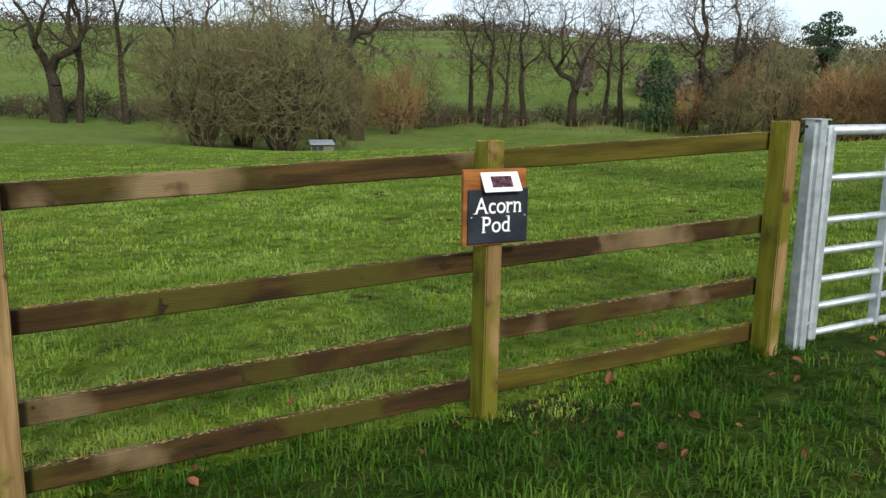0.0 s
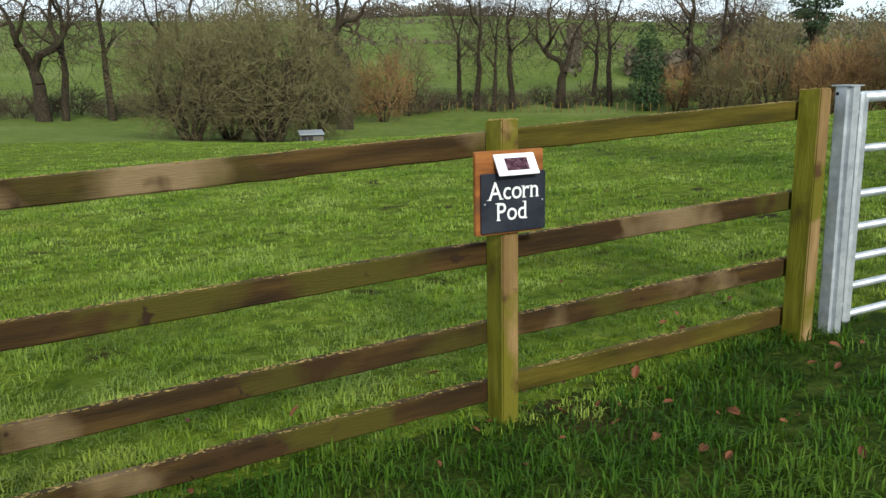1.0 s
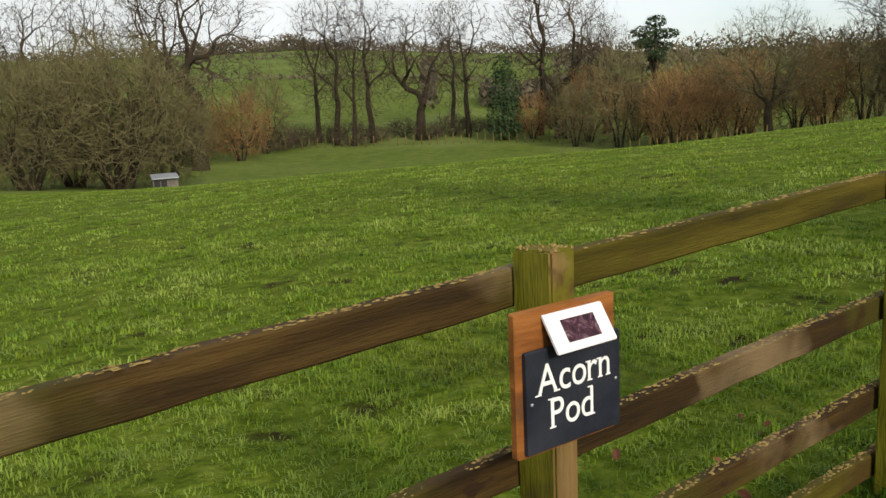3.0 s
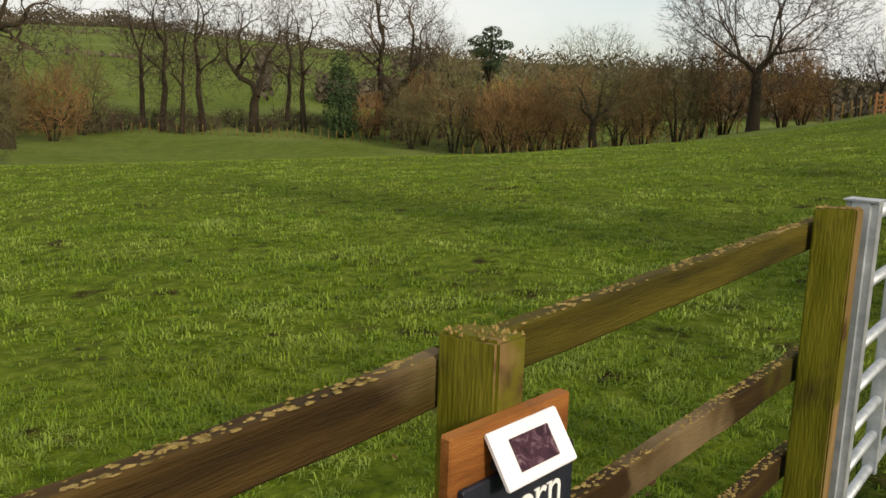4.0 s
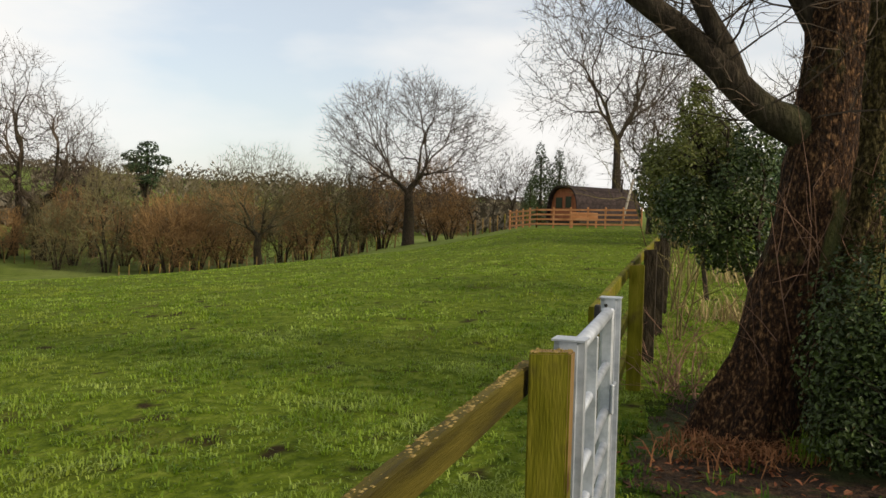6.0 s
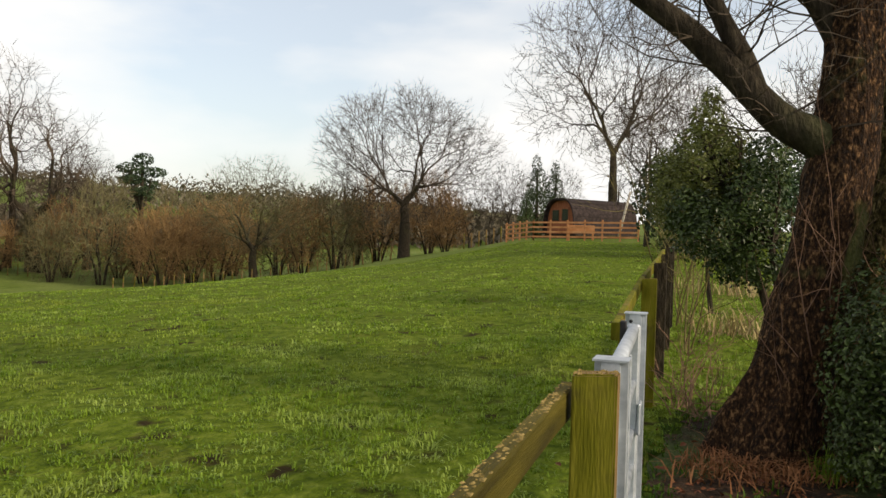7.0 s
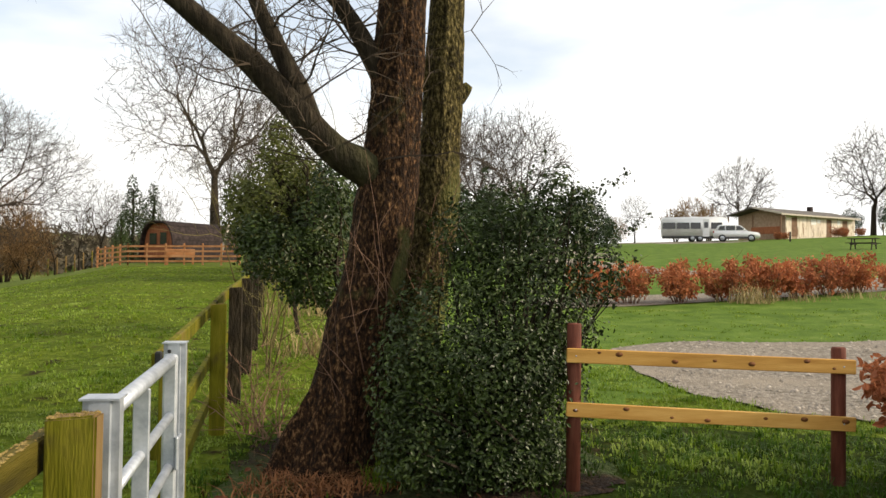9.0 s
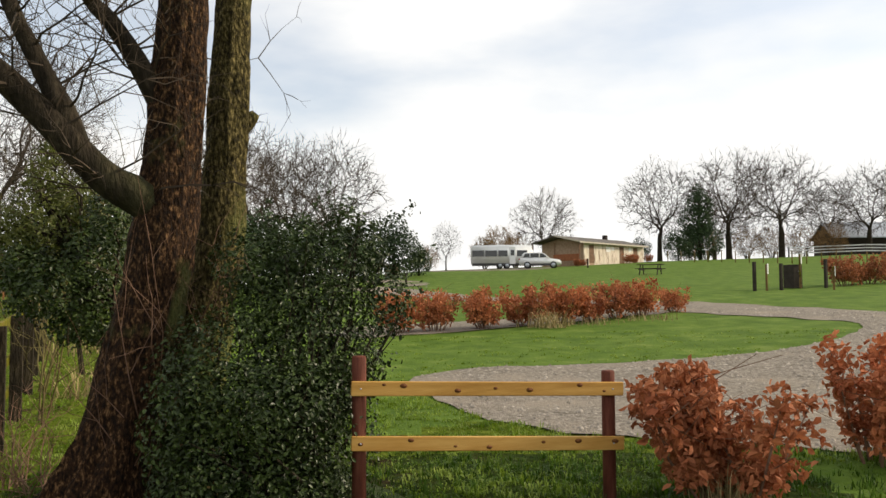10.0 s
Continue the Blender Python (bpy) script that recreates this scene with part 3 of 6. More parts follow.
def fence_post(label, x, y, top, w=0.078, d=0.125, wood=None, ground=None, lean=0.0, group="fence posts", mossy=True):
    """A sawn post with a weathered, slightly sloping top; its base lies below the turf."""
    z0 = float(lie(x, y)) - 0.25 if ground is None else ground
    ob = thing("fence_post", Matrix.Translation((x, y, z0)) @ Matrix.Rotation(lean, 4, "Y"), label, "fence post", group)
    h = top - z0
    bm = bmesh.new()
    bmesh.ops.create_cube(bm, size=1)
    for v in bm.verts:
        v.co = Vector((v.co.x * w, v.co.y * d, (v.co.z + 0.5) * h))
        if v.co.z > h / 2 and v.co.y > 0:
            v.co.z -= 0.008
    bmesh.ops.bevel(bm, geom=bm.edges[:], offset=0.006, segments=2, affect="EDGES")
    me = bpy.data.meshes.new("shaft")
    for f in bm.faces:
        f.material_index = 1 if mossy and f.normal.x < -0.5 else 0
    bm.to_mesh(me)
    bm.free()
    me.materials.append(wood or POST_WOOD)
    me.materials.append(POST_MOSS)
    part("shaft", me, None, ob)
    if mossy:
        r, c = random.Random(int(x * 50) + 3), Geo()
        for _ in range(70):
            px, py = r.uniform(-0.46, 0.46) * w, r.uniform(-0.46, 0.46) * d
            q, z = r.uniform(0.002, 0.007), h - (0.0045 if py > 0 else 0.0)
            ring = [(px + q * r.uniform(0.6, 1.3) * math.cos(1.257 * k), py + q * r.uniform(0.6, 1.3) * math.sin(1.257 * k), z - 0.004) for k in range(5)]
            c.add(ring + [(px, py, z + r.uniform(0.001, 0.004))], [(k, (k + 1) % 5, 5) for k in range(5)])
        tagged(part("lichen", c, LICHEN, ob, "pale lichen flecks on the sawn top"), kind="stuff")
    return ob


def rail(name, a, b, tall, thick, wood, label, group="fence rails", crust=True, seed=0):
    """A sawn rail from a to b (the middles of its ends), with a slightly uneven top edge."""
    a, b = Vector(a), Vector(b)
    length = (b - a).length
    ang = math.atan2(b.y - a.y, b.x - a.x)
    pitch = math.asin((b.z - a.z) / length)
    ob = thing(name, Matrix.Translation(a) @ Matrix.Rotation(ang, 4, "Z") @ Matrix.Rotation(-pitch, 4, "Y"), label, "fence rail", group)
    r = random.Random(seed + 7)
    n = max(4, int(length / 0.12))
    g, c = Geo(), Geo()
    k = 0.006
    ring = [(-thick / 2 + k, -tall / 2), (thick / 2 - k, -tall / 2), (thick / 2, -tall / 2 + k), (thick / 2, tall / 2 - k), (thick / 2 - k, tall / 2), (-thick / 2 + k, tall / 2), (-thick / 2, tall / 2 - k), (-thick / 2, -tall / 2 + k)]
    vs = []
    for i in range(n + 1):
        dz, dy = r.gauss(0, 0.0012), r.gauss(0, 0.0012)
        vs += [(length * i / n, p + dy, q + dz) for p, q in ring]
    fs = [(8 * s + j, 8 * s + 8 + j, 8 * s + 8 + (j + 1) % 8, 8 * s + (j + 1) % 8) for s in range(n) for j in range(8)]
    fs += [tuple(range(8)), tuple(reversed(range(8 * n, 8 * n + 8)))]
    fs = [tuple(reversed(f)) for f in fs]
    g.add(vs, fs)
    part("board", g, wood, ob)
    if crust:
        for _ in range(int(length * 170)):
            x, y = r.uniform(0.02, length - 0.02), r.uniform(-thick / 2, thick / 2) * 0.9
            s, h = r.uniform(0.002, 0.009), r.uniform(0.0012, 0.003)
            m = 5
            ring2 = [(x + s * 1.5 * r.uniform(0.6, 1.2) * math.cos(6.283 * q / m), max(-thick / 2, min(thick / 2, y + s * r.uniform(0.6, 1.2) * math.sin(6.283 * q / m))), tall / 2) for q in range(m)]
            c.add(ring2 + [(x, y, tall / 2 + h)], [(q, (q + 1) % m, m) for q in range(m)])
        tagged(part("lichen", c, LICHEN, ob, "pale lichen crust along the top edge"), kind="stuff")
    return ob


sign_post = fence_post("mossy green sawn fence post carrying the pod sign", 1.81, FENCE_Y + 0.062, 1.25)
gate_side = fence_post("algae-green sawn fence post beside the metal gate", 3.515, FENCE_Y + 0.02, 1.325, lean=0.01)
left_post = fence_post("pale brown weathered fence post", -0.085, FENCE_Y + 0.062, 1.17)
fence_post("brown weathered fence post", -1.9, FENCE_Y + 0.062, 1.1)
RAIL_Y = FENCE_Y + 0.125 + 0.021
for i, z in enumerate((1.15, 0.71, 0.372, 0.115)):
    seam = 1.81
    rail("fence_rail", (-3.7, RAIL_Y, z - 0.036 * 5.51), (-0.085, RAIL_Y, z - 0.036 * 1.895), 0.092, 0.042, FENCE_WOOD, "weathered brown softwood fence rail with lichen on top", seed=i)
    rail("fence_rail", (-0.081, RAIL_Y, z - 0.036 * 1.89), (seam - 0.002, RAIL_Y, z), 0.092, 0.042, FENCE_WOOD, "weathered brown softwood fence rail with lichen on top", seed=i + 10)
    rail("fence_rail", (seam + 0.002, RAIL_Y, z + 0.005), (3.64, RAIL_Y - 0.03, z + 0.005 + 0.037 * 1.83), 0.092, 0.042, FENCE_WOOD if i in (1, 2) else FENCE_OLIVE, "weathered algae-stained softwood fence rail with lichen on top", seed=i + 20)

# beyond the gate
BEYOND = ((5.5, 2.9, 1.3), (8.5, 3.03, 1.39), (9.85, 3.02, 1.5), (11.6, 3.05, 1.57), (13.4, 3.1, 1.64), (15.4, 3.2, 1.72), (17.4, 3.3, 1.8), (19.6, 3.4, 1.88), (22.0, 3.6, 1.95))
for i, (x, y, top) in enumerate(BEYOND):
    fence_post("mossy green fence post beyond the gate" if i < 2 else "dark weathered fence post under the trees", x, y, top, wood=POST_MOSS if i < 2 else BARK, w=0.1 if i > 1 else 0.085, mossy=i < 2)
for i in range(4):
    (x0, y0, t0), (x1, y1, t1) = BEYOND[i], BEYOND[i + 1]
    for k, dz in enumerate((0.07, 0.5, 0.85)):
        rail("fence_rail", (x0 + 0.01, y0 + 0.085, t0 - dz), (x1 - 0.01, y1 + 0.085, t1 - dz), 0.092, 0.042, POST_MOSS, "green-stained fence rail beyond the gate", crust=False, seed=40 + i + k)


# ---- galvanised gate ----
def hollow_post(name, x, y, z0, z1, w, d, label):
    ob = thing(name, Matrix.Translation((x, y, z0)), label, "gate post", "gate posts")
    bm = bmesh.new()
    bmesh.ops.create_cube(bm, size=1)
    h = z1 - z0
    for v in bm.verts:
        v.co = Vector((v.co.x * w, v.co.y * d, (v.co.z + 0.5) * h))
    bmesh.ops.bevel(bm, geom=[e for e in bm.edges if abs(e.verts[0].co.z - e.verts[1].co.z) > h / 2], offset=0.022, segments=4, affect="EDGES")
    part("tube", bm, GALV, ob)
    cap = Geo().box((-w / 2 - 0.004, -d / 2 - 0.004, h), (w / 2 + 0.004, d / 2 + 0.004, h + 0.006))
    part("cap", cap, GALV, ob)
    part("hole", Geo(True).tube([(-w / 2 - 0.001, 0.02, h - 0.035), (-w / 2 - 0.003, 0.02, h - 0.035)], 0.009, 10), BLACK, ob, "dark bolt hole")
    return ob


BLACK = mat("black_plastic", [(0.3, (0.012, 0.012, 0.013)), (0.7, (0.03, 0.03, 0.032))], 20, 0.6, 0.1)
hollow_post("gate_post", 3.735, 2.80, 0.0, 1.33, 0.09, 0.1, "square galvanised steel hanging post of the field gate")
hollow_post("gate_post", 5.36, 2.87, 0.05, 1.34, 0.09, 0.1, "square galvanised steel shutting post of the field gate")


def field_gate():
    m = Matrix.Translation((3.86, 2.81, 0)) @ Matrix.Rotation(math.atan2(0.06, 1.42), 4, "Z")
    ob = thing("field_gate", m, "short galvanised tubular steel field gate with seven bars, shut", "gate")
    length = 1.38
    levels = (0.16, 0.31, 0.46, 0.62, 0.79, 1.02, 1.275)
    for i, z in enumerate(levels):
        r = 0.028 if i == len(levels) - 1 else 0.02
        part("bar", Geo(True).tube([(0, 0, z), (length, 0, z)], r, 10), GALV, ob)
    part("stile", Geo().box((-0.03, -0.024, 0.12), (0.03, 0.024, 1.3), None, 0.012), GALV, ob)
    part("stile", Geo().box((length - 0.04, -0.032, 0.12), (length + 0.0, 0.032, 1.3), None, 0.01), GALV, ob)
    part("brace", Geo().box((0.54, -0.032, 0.14), (0.565, 0.026, 1.26), None, 0.004), GALV, ob)
    for z in (0.22, 1.2):
        h = part("hinge", Geo(True).tube([(-0.08, -0.005, z), (-0.02, -0.005, z)], 0.011, 8), GALV, ob)
        part("eye_bolt", Geo(True).tube([(-0.075, -0.005, z - 0.02), (-0.075, -0.005, z + 0.02)], 0.016, 10), GALV, h)
    part("latch", Geo().box((length - 0.06, -0.045, 0.78), (length - 0.035, -0.03, 0.93), None, 0.006).tube([(length - 0.05, -0.04, 0.92), (length + 0.05, -0.04, 0.92)], 0.008, 8), GALV, ob)
    part("stop", Geo().box((length - 0.1, 0.03, 1.2), (length - 0.06, 0.06, 1.32), None, 0.006), BLACK, ob, "black rubber stop")
    return ob


field_gate()

# ---- the sign ----
SIGN_BACK = mat("orange_stained_board", [(0.3, (0.13, 0.045, 0.011)), (0.5, (0.22, 0.08, 0.02)), (0.7, (0.3, 0.12, 0.032))], 4, 0.6, 0.3, 50, (1, 6, 8), patches=[(8, 0.62, 0.7, (0.12, 0.05, 0.02))])
SLATE = mat("dark_slate", [(0.3, (0.012, 0.014, 0.022)), (0.7, (0.028, 0.03, 0.042))], 9, 0.42, 0.2, 60)
WHITE_PAINT = mat("white_lettering", [(0.3, (0.72, 0.73, 0.75)), (0.7, (0.82, 0.82, 0.83))], 20, 0.6, 0)
WHITE_CARD = mat("white_plastic_plate", [(0.3, (0.7, 0.67, 0.72)), (0.7, (0.82, 0.78, 0.82))], 6, 0.4, 0)
PANEL = mat("dark_plum_panel", [(0.35, (0.02, 0.008, 0.014)), (0.5, (0.05, 0.018, 0.03)), (0.62, (0.16, 0.1, 0.12))], 26, 0.25, 0.1, distort=1.5)


def letters(text, size, material, parent, m, gap):
    """Painted serif lettering, letter by letter: the built-in letter shapes with slab feet added."""
    feet = {"A": ((0.04, 0), (0.96, 0)), "c": (), "o": (), "r": ((0.2, 0), (0.05, 1)), "n": ((0.12, 0), (0.88, 0), (0.02, 1)), "P": ((0.14, 0), (0.04, 1)), "d": ((0.95, 0), (0.76, 1))}
    shapes, x = [], 0.0
    for ch in text:
        cu = bpy.data.curves.new("letter", "FONT")
        cu.body, cu.size, cu.extrude = ch, size, 0.0008
        tmp = new("letter", cu)
        me = bpy.data.meshes.new_from_object(tmp.evaluated_get(bpy.context.evaluated_depsgraph_get()))
        bpy.data.objects.remove(tmp)
        bm = bmesh.new()
        bm.from_mesh(me)
        lo, hi = min(v.co.x for v in bm.verts), max(v.co.x for v in bm.verts)
        top = max(v.co.y for v in bm.verts)
        w = hi - lo
        for f, up in feet[ch]:
            cx, cy = lo + f * w, (top - size * 0.022 if up else 0.0)
            half = size * (0.1 if ch in "AP" else 0.085)
            g = bmesh.ops.create_cube(bm, size=1)["verts"]
            for v in g:
                v.co = Vector((cx + v.co.x * 2 * half, cy + (v.co.y + 0.5) * size * 0.03, v.co.z * 0.0015))
        for v in bm.verts:
            v.co.x += x - lo
        x += w + gap
        shapes.append((ch, bm))
    for ch, bm in shapes:
        for v in bm.verts:
            v.co.x -= (x - gap) / 2
        ob = part("letter", bm, material, parent)
        ob.matrix_basis = m


def pod_sign():
    y = FENCE_Y - 0.001
    m = Matrix.Translation((1.795, y, 0.0)) @ Matrix.Rotation(radians(-1.5), 4, "Z")
    ob = thing("pod_sign", m, "orange-stained wooden sign with a dark slate nameplate on the fence post", "sign")
    back = Geo().box((-0.15, -0.022, 0.815), (0.15, 0.0, 1.135), None, 0.003)
    part("backboard", back, SIGN_BACK, ob)
    slate = part("nameplate", Geo().box((-0.132, -0.034, 0.822), (0.152, -0.0225, 1.052), None, 0.003), SLATE, ob, "dark slate nameplate")
    upright = Matrix.Rotation(radians(90), 4, "X")
    letters("Acorn", 0.088, WHITE_PAINT, slate, Matrix.Translation((0.008, -0.0348, 0.951)) @ upright @ Matrix.Diagonal((1.0, 1.12, 1, 1)), 0.006)
    letters("Pod", 0.088, WHITE_PAINT, slate, Matrix.Translation((0.0, -0.0348, 0.87)) @ upright @ Matrix.Diagonal((1.0, 1.12, 1, 1)), 0.006)
    for x in (-0.118, 0.138):
        part("screw", Geo(True).tube([(x, -0.034, 0.937), (x, -0.0365, 0.937)], 0.004, 8), GALV, slate)
    bracket = part("lamp_bracket", Geo().box((-0.06, -0.05, 1.062), (0.08, -0.0225, 1.078), None, 0.003), BLACK, ob, "black lamp bracket")
    slope = Matrix.Translation((0.012, -0.049, 1.084)) @ Matrix.Rotation(math.atan2(0.075, 0.05), 4, "X")
    lamp = part("solar_lamp", Geo().box((-0.088, -0.046, -0.003), (0.088, 0.046, 0.003), slope, 0.002), WHITE_CARD, ob, "white sloping solar lamp")
    part("solar_panel", Geo().box((-0.048, -0.027, 0.0035), (0.05, 0.025, 0.005), slope), PANEL, lamp, "dark plum solar panel")
    return ob


pod_sign()

# ---- the old double-trunked tree beside the gate ----
def spline(pts, step):
    """Evenly spaced points on a smooth curve through pts, rows of (x, y, z, radius)."""
    p = [Vector(q) for q in pts]
    p = [p[0] * 2 - p[1]] + p + [p[-1] * 2 - p[-2]]
    out = []
    for i in range(1, len(p) - 2):
        n = max(2, int((p[i + 1] - p[i]).length / step))
        for k in range(n):
            u = k / n
            out.append(0.5 * (2 * p[i] + (p[i + 1] - p[i - 1]) * u + (2 * p[i - 1] - 5 * p[i] + 4 * p[i + 1] - p[i + 2]) * u * u + (3 * p[i] - p[i - 1] - 3 * p[i + 1] + p[i + 2]) * u**3))
    return out + [p[-2]]


def barked(pts, sides=30, step=0.05, depth=0.05, roots=0.0):
    """A limb with furrowed bark; roots spreads its foot into buttresses."""
    g = Geo(True)
    rows = spline([Vector((*p[:3], p[3])) for p in pts], step)
    vs, side = [], None
    for i, q in enumerate(rows):
        a, b = rows[max(i - 1, 0)], rows[min(i + 1, len(rows) - 1)]
        d = Vector(b[:3]) - Vector(a[:3])
        d.normalize()
        side = d.orthogonal().normalized() if side is None else (side - d * side.dot(d)).normalized()
        up = d.cross(side)
        c, r = Vector(q[:3]), q[3]
        for k in range(sides):
            t = 6.28318 * k / sides
            o = side * math.cos(t) + up * math.sin(t)
            ridge = noise.noise(Vector((math.cos(t) * 4.5, math.sin(t) * 4.5, i * step * 1.6))) * depth + noise.noise(Vector((math.cos(t) * 11, math.sin(t) * 11, i * step * 5))) * depth * 0.6
            foot = roots * math.exp(-i * step / 0.35) * max(0, math.cos(5 * t + 0.8)) * 0.5
            vs.append(c + o * r * (1 + ridge * 2 + foot))
    n = len(rows)
    fs = [(sides * i + k, sides * i + (k + 1) % sides, sides * (i + 1) + (k + 1) % sides, sides * (i + 1) + k) for i in range(n - 1) for k in range(sides)]
    fs.append(tuple(range(sides * (n - 1), sides * n)))
    return g.add(vs, fs)


def twigs(g, rng, p, d, length, r, level, wander=0.22, lift=0.03, kids=5):
    pts, q, e = [Vector(p)], Vector(p), Vector(d).normalized()
    n = 5 if level > 1 else 3
    for _ in range(n):
        e = (e + Vector((rng.gauss(0, wander), rng.gauss(0, wander), rng.gauss(0, wander) + lift))).normalized()
        q = q + e * (length / n)
        pts.append(q.copy())
    g.tube(pts, [r * (1 - 0.75 * i / n) for i in range(n + 1)], 5 if r > 0.012 else 3, False)
    if level > 0:
        for k in range(kids):
            i = rng.randint(1, n)
            s = (pts[i] - pts[i - 1]).orthogonal().normalized()
            a = rng.random() * 6.28
            ax = (pts[i] - pts[i - 1]).normalized()
            s = s * math.cos(a) + ax.cross(s) * math.sin(a)
            twigs(g, rng, pts[i], ax * 0.75 + s * rng.uniform(0.4, 0.9), length * rng.uniform(0.35, 0.6), max(r * 0.5, 0.002), level - 1, wander, lift, kids)


OLD_BARK = mat("furrowed_red_brown_bark", [(0.4, (0.008, 0.004, 0.002)), (0.54, (0.04, 0.019, 0.008)), (0.7, (0.24, 0.135, 0.064))], 13.0, 0.92, 1.0, 14, (3.2, 3.2, 1.6), detail=9, distort=0.4,
               patches=[(1.6, 0.6, 0.72, (0.1, 0.11, 0.035))], bump_dist=0.05)
MOSSY_BARK = mat("mossy_green_bark", [(0.38, (0.012, 0.009, 0.003)), (0.52, (0.06, 0.048, 0.014)), (0.68, (0.24, 0.19, 0.08))], 13.0, 0.92, 1.0, 14, (3.2, 3.2, 1.6), detail=9, distort=0.4,
                 patches=[(1.0, 0.48, 0.66, (0.1, 0.115, 0.03))], bump_dist=0.05)
CREEPER = mat("pale_bare_stems", [(0.3, (0.11, 0.055, 0.035)), (0.7, (0.26, 0.16, 0.11))], 6, 0.8, 0, vary=0.25)


HANG = (5.76, 1.04, 3.4)


def old_tree():
    ob = thing("old_tree", Matrix(), "old tree with two thick furrowed trunks and low dark limbs", "tree")
    lt = barked([(7.52, 2.12, -0.1, 0.52), (7.5, 2.08, 0.3, 0.4), (7.5, 1.97, 0.75, 0.29), (7.5, 1.88, 1.2, 0.25), (7.5, 1.76, 1.85, 0.225), (7.5, 1.68, 2.5, 0.215), (7.5, 1.63, 3.2, 0.19),
                 (7.52, 1.58, 4.2, 0.17), (7.6, 1.5, 5.6, 0.13), (7.7, 1.35, 7.4, 0.08), (7.75, 1.25, 9.2, 0.03)], 56, 0.035, 0.075, 0.8)
    part("trunk", lt, OLD_BARK, ob, "red-brown furrowed trunk")
    rt = barked([(7.85, 1.62, -0.1, 0.42), (7.88, 1.5, 0.8, 0.27), (7.9, 1.38, 1.6, 0.205), (7.9, 1.28, 2.1, 0.18), (7.9, 1.25, 2.6, 0.168), (7.9, 1.22, 3.2, 0.155), (7.92, 1.19, 4.0, 0.14), (8.0, 1.1, 5.8, 0.1), (8.1, 0.95, 8.0, 0.04)], 48, 0.035, 0.075, 0.4)
    part("trunk", rt, MOSSY_BARK, ob, "moss-green furrowed trunk")
    part("knot", barked([(7.9, 1.1, 3.1, 0.07), (7.89, 1.04, 3.17, 0.055), (7.88, 1.01, 3.21, 0.035)], 14, 0.02, 0.08), MOSSY_BARK, ob)
    limbs = (
        [(7.48, 1.72, 2.36, 0.15), (7.42, 1.9, 2.46, 0.135), (7.4, 2.11, 2.58, 0.115), (7.38, 2.4, 2.88, 0.105), (7.36, 2.67, 3.15, 0.092), (7.34, 2.93, 3.36, 0.083), (7.32, 3.25, 3.62, 0.075), (7.3, 3.8, 4.1, 0.06), (7.3, 4.4, 4.8, 0.045), (7.2, 5.0, 5.6, 0.02)],
        [(7.38, 2.28, 2.78, 0.085), (7.38, 2.36, 3.0, 0.075), (7.4, 2.45, 3.17, 0.07), (7.42, 2.57, 3.42, 0.062), (7.44, 2.69, 3.67, 0.056), (7.5, 2.95, 4.4, 0.045), (7.6, 3.1, 5.6, 0.02)],
        [(7.5, 1.72, 3.08, 0.09), (7.5, 1.82, 3.28, 0.078), (7.5, 1.95, 3.51, 0.07), (7.5, 2.1, 3.72, 0.062), (7.52, 2.25, 3.9, 0.055), (7.55, 2.6, 4.6, 0.04), (7.6, 3.0, 5.6, 0.02)],
        [(7.95, 1.1, 5.6, 0.08), (7.7, 0.5, 6.3, 0.06), (7.4, -0.2, 6.8, 0.045), (7.1, -0.9, 7.0, 0.03), (6.9, -1.6, 7.0, 0.015)],
        [(7.55, 1.55, 4.8, 0.08), (7.0, 1.6, 5.6, 0.06), (6.3, 1.8, 6.2, 0.04), (5.6, 2.0, 6.6, 0.02)],
    )
    rng = random.Random(8)
    for pts in limbs:
        limb = part("limb", barked(pts, 16, 0.06, 0.05), BARK, ob, "dark crooked limb")
        g = Geo()
        n = len(pts)
        for i in range(1, n):
            for _ in range(3 if i < n - 2 else 7):
                p = Vector(pts[i][:3])
                d = Vector((rng.gauss(0, 0.7), rng.gauss(0, 0.7), rng.uniform(0.1, 1.0)))
                twigs(g, rng, p, d, rng.uniform(0.5, 1.2), 0.011, 3 if i > n - 4 else 2, 0.25, 0.0, 4)
        tagged(part("twig_spray", g, TWIG_GREY, limb, "fine bare twigs"), kind="stuff")
    # bare shoots that climb and stand off the trunks
    g = Geo()
    for _ in range(15):
        a, z = rng.uniform(2.2, 4.6), rng.uniform(0.5, 2.0)
        c = Vector((7.5 + 0.28 * math.cos(a), 1.9 - 0.1 * z + 0.28 * math.sin(a), z))
        d = Vector((math.cos(a) * 0.35, math.sin(a) * 0.35 + rng.gauss(0, 0.3), rng.uniform(0.5, 1.0)))
        twigs(g, rng, c, d, rng.uniform(0.5, 1.2), rng.uniform(0.003, 0.006), 1, 0.14, 0.03, 2)
    for _ in range(9):
        c = Vector((7.7 + rng.gauss(0, 0.1), 1.25 + rng.gauss(0, 0.15), rng.uniform(1.3, 1.9)))
        twigs(g, rng, c, Vector((-0.3, rng.gauss(0, 0.5), rng.uniform(0.3, 1))), rng.uniform(0.3, 0.8), 0.006, 1, 0.2, 0.02, 3)
    tagged(part("climber", g, CREEPER, ob, "pale bare climbing shoots"), kind="stuff")
    # a few hanging twig tips with clinging leaves
    g = Geo()
    hang = [(HANG[0] + rng.gauss(0, 0.15), HANG[1] + rng.uniform(-0.32, 0.32), HANG[2] + rng.uniform(0, 0.25)) for _ in range(22)]
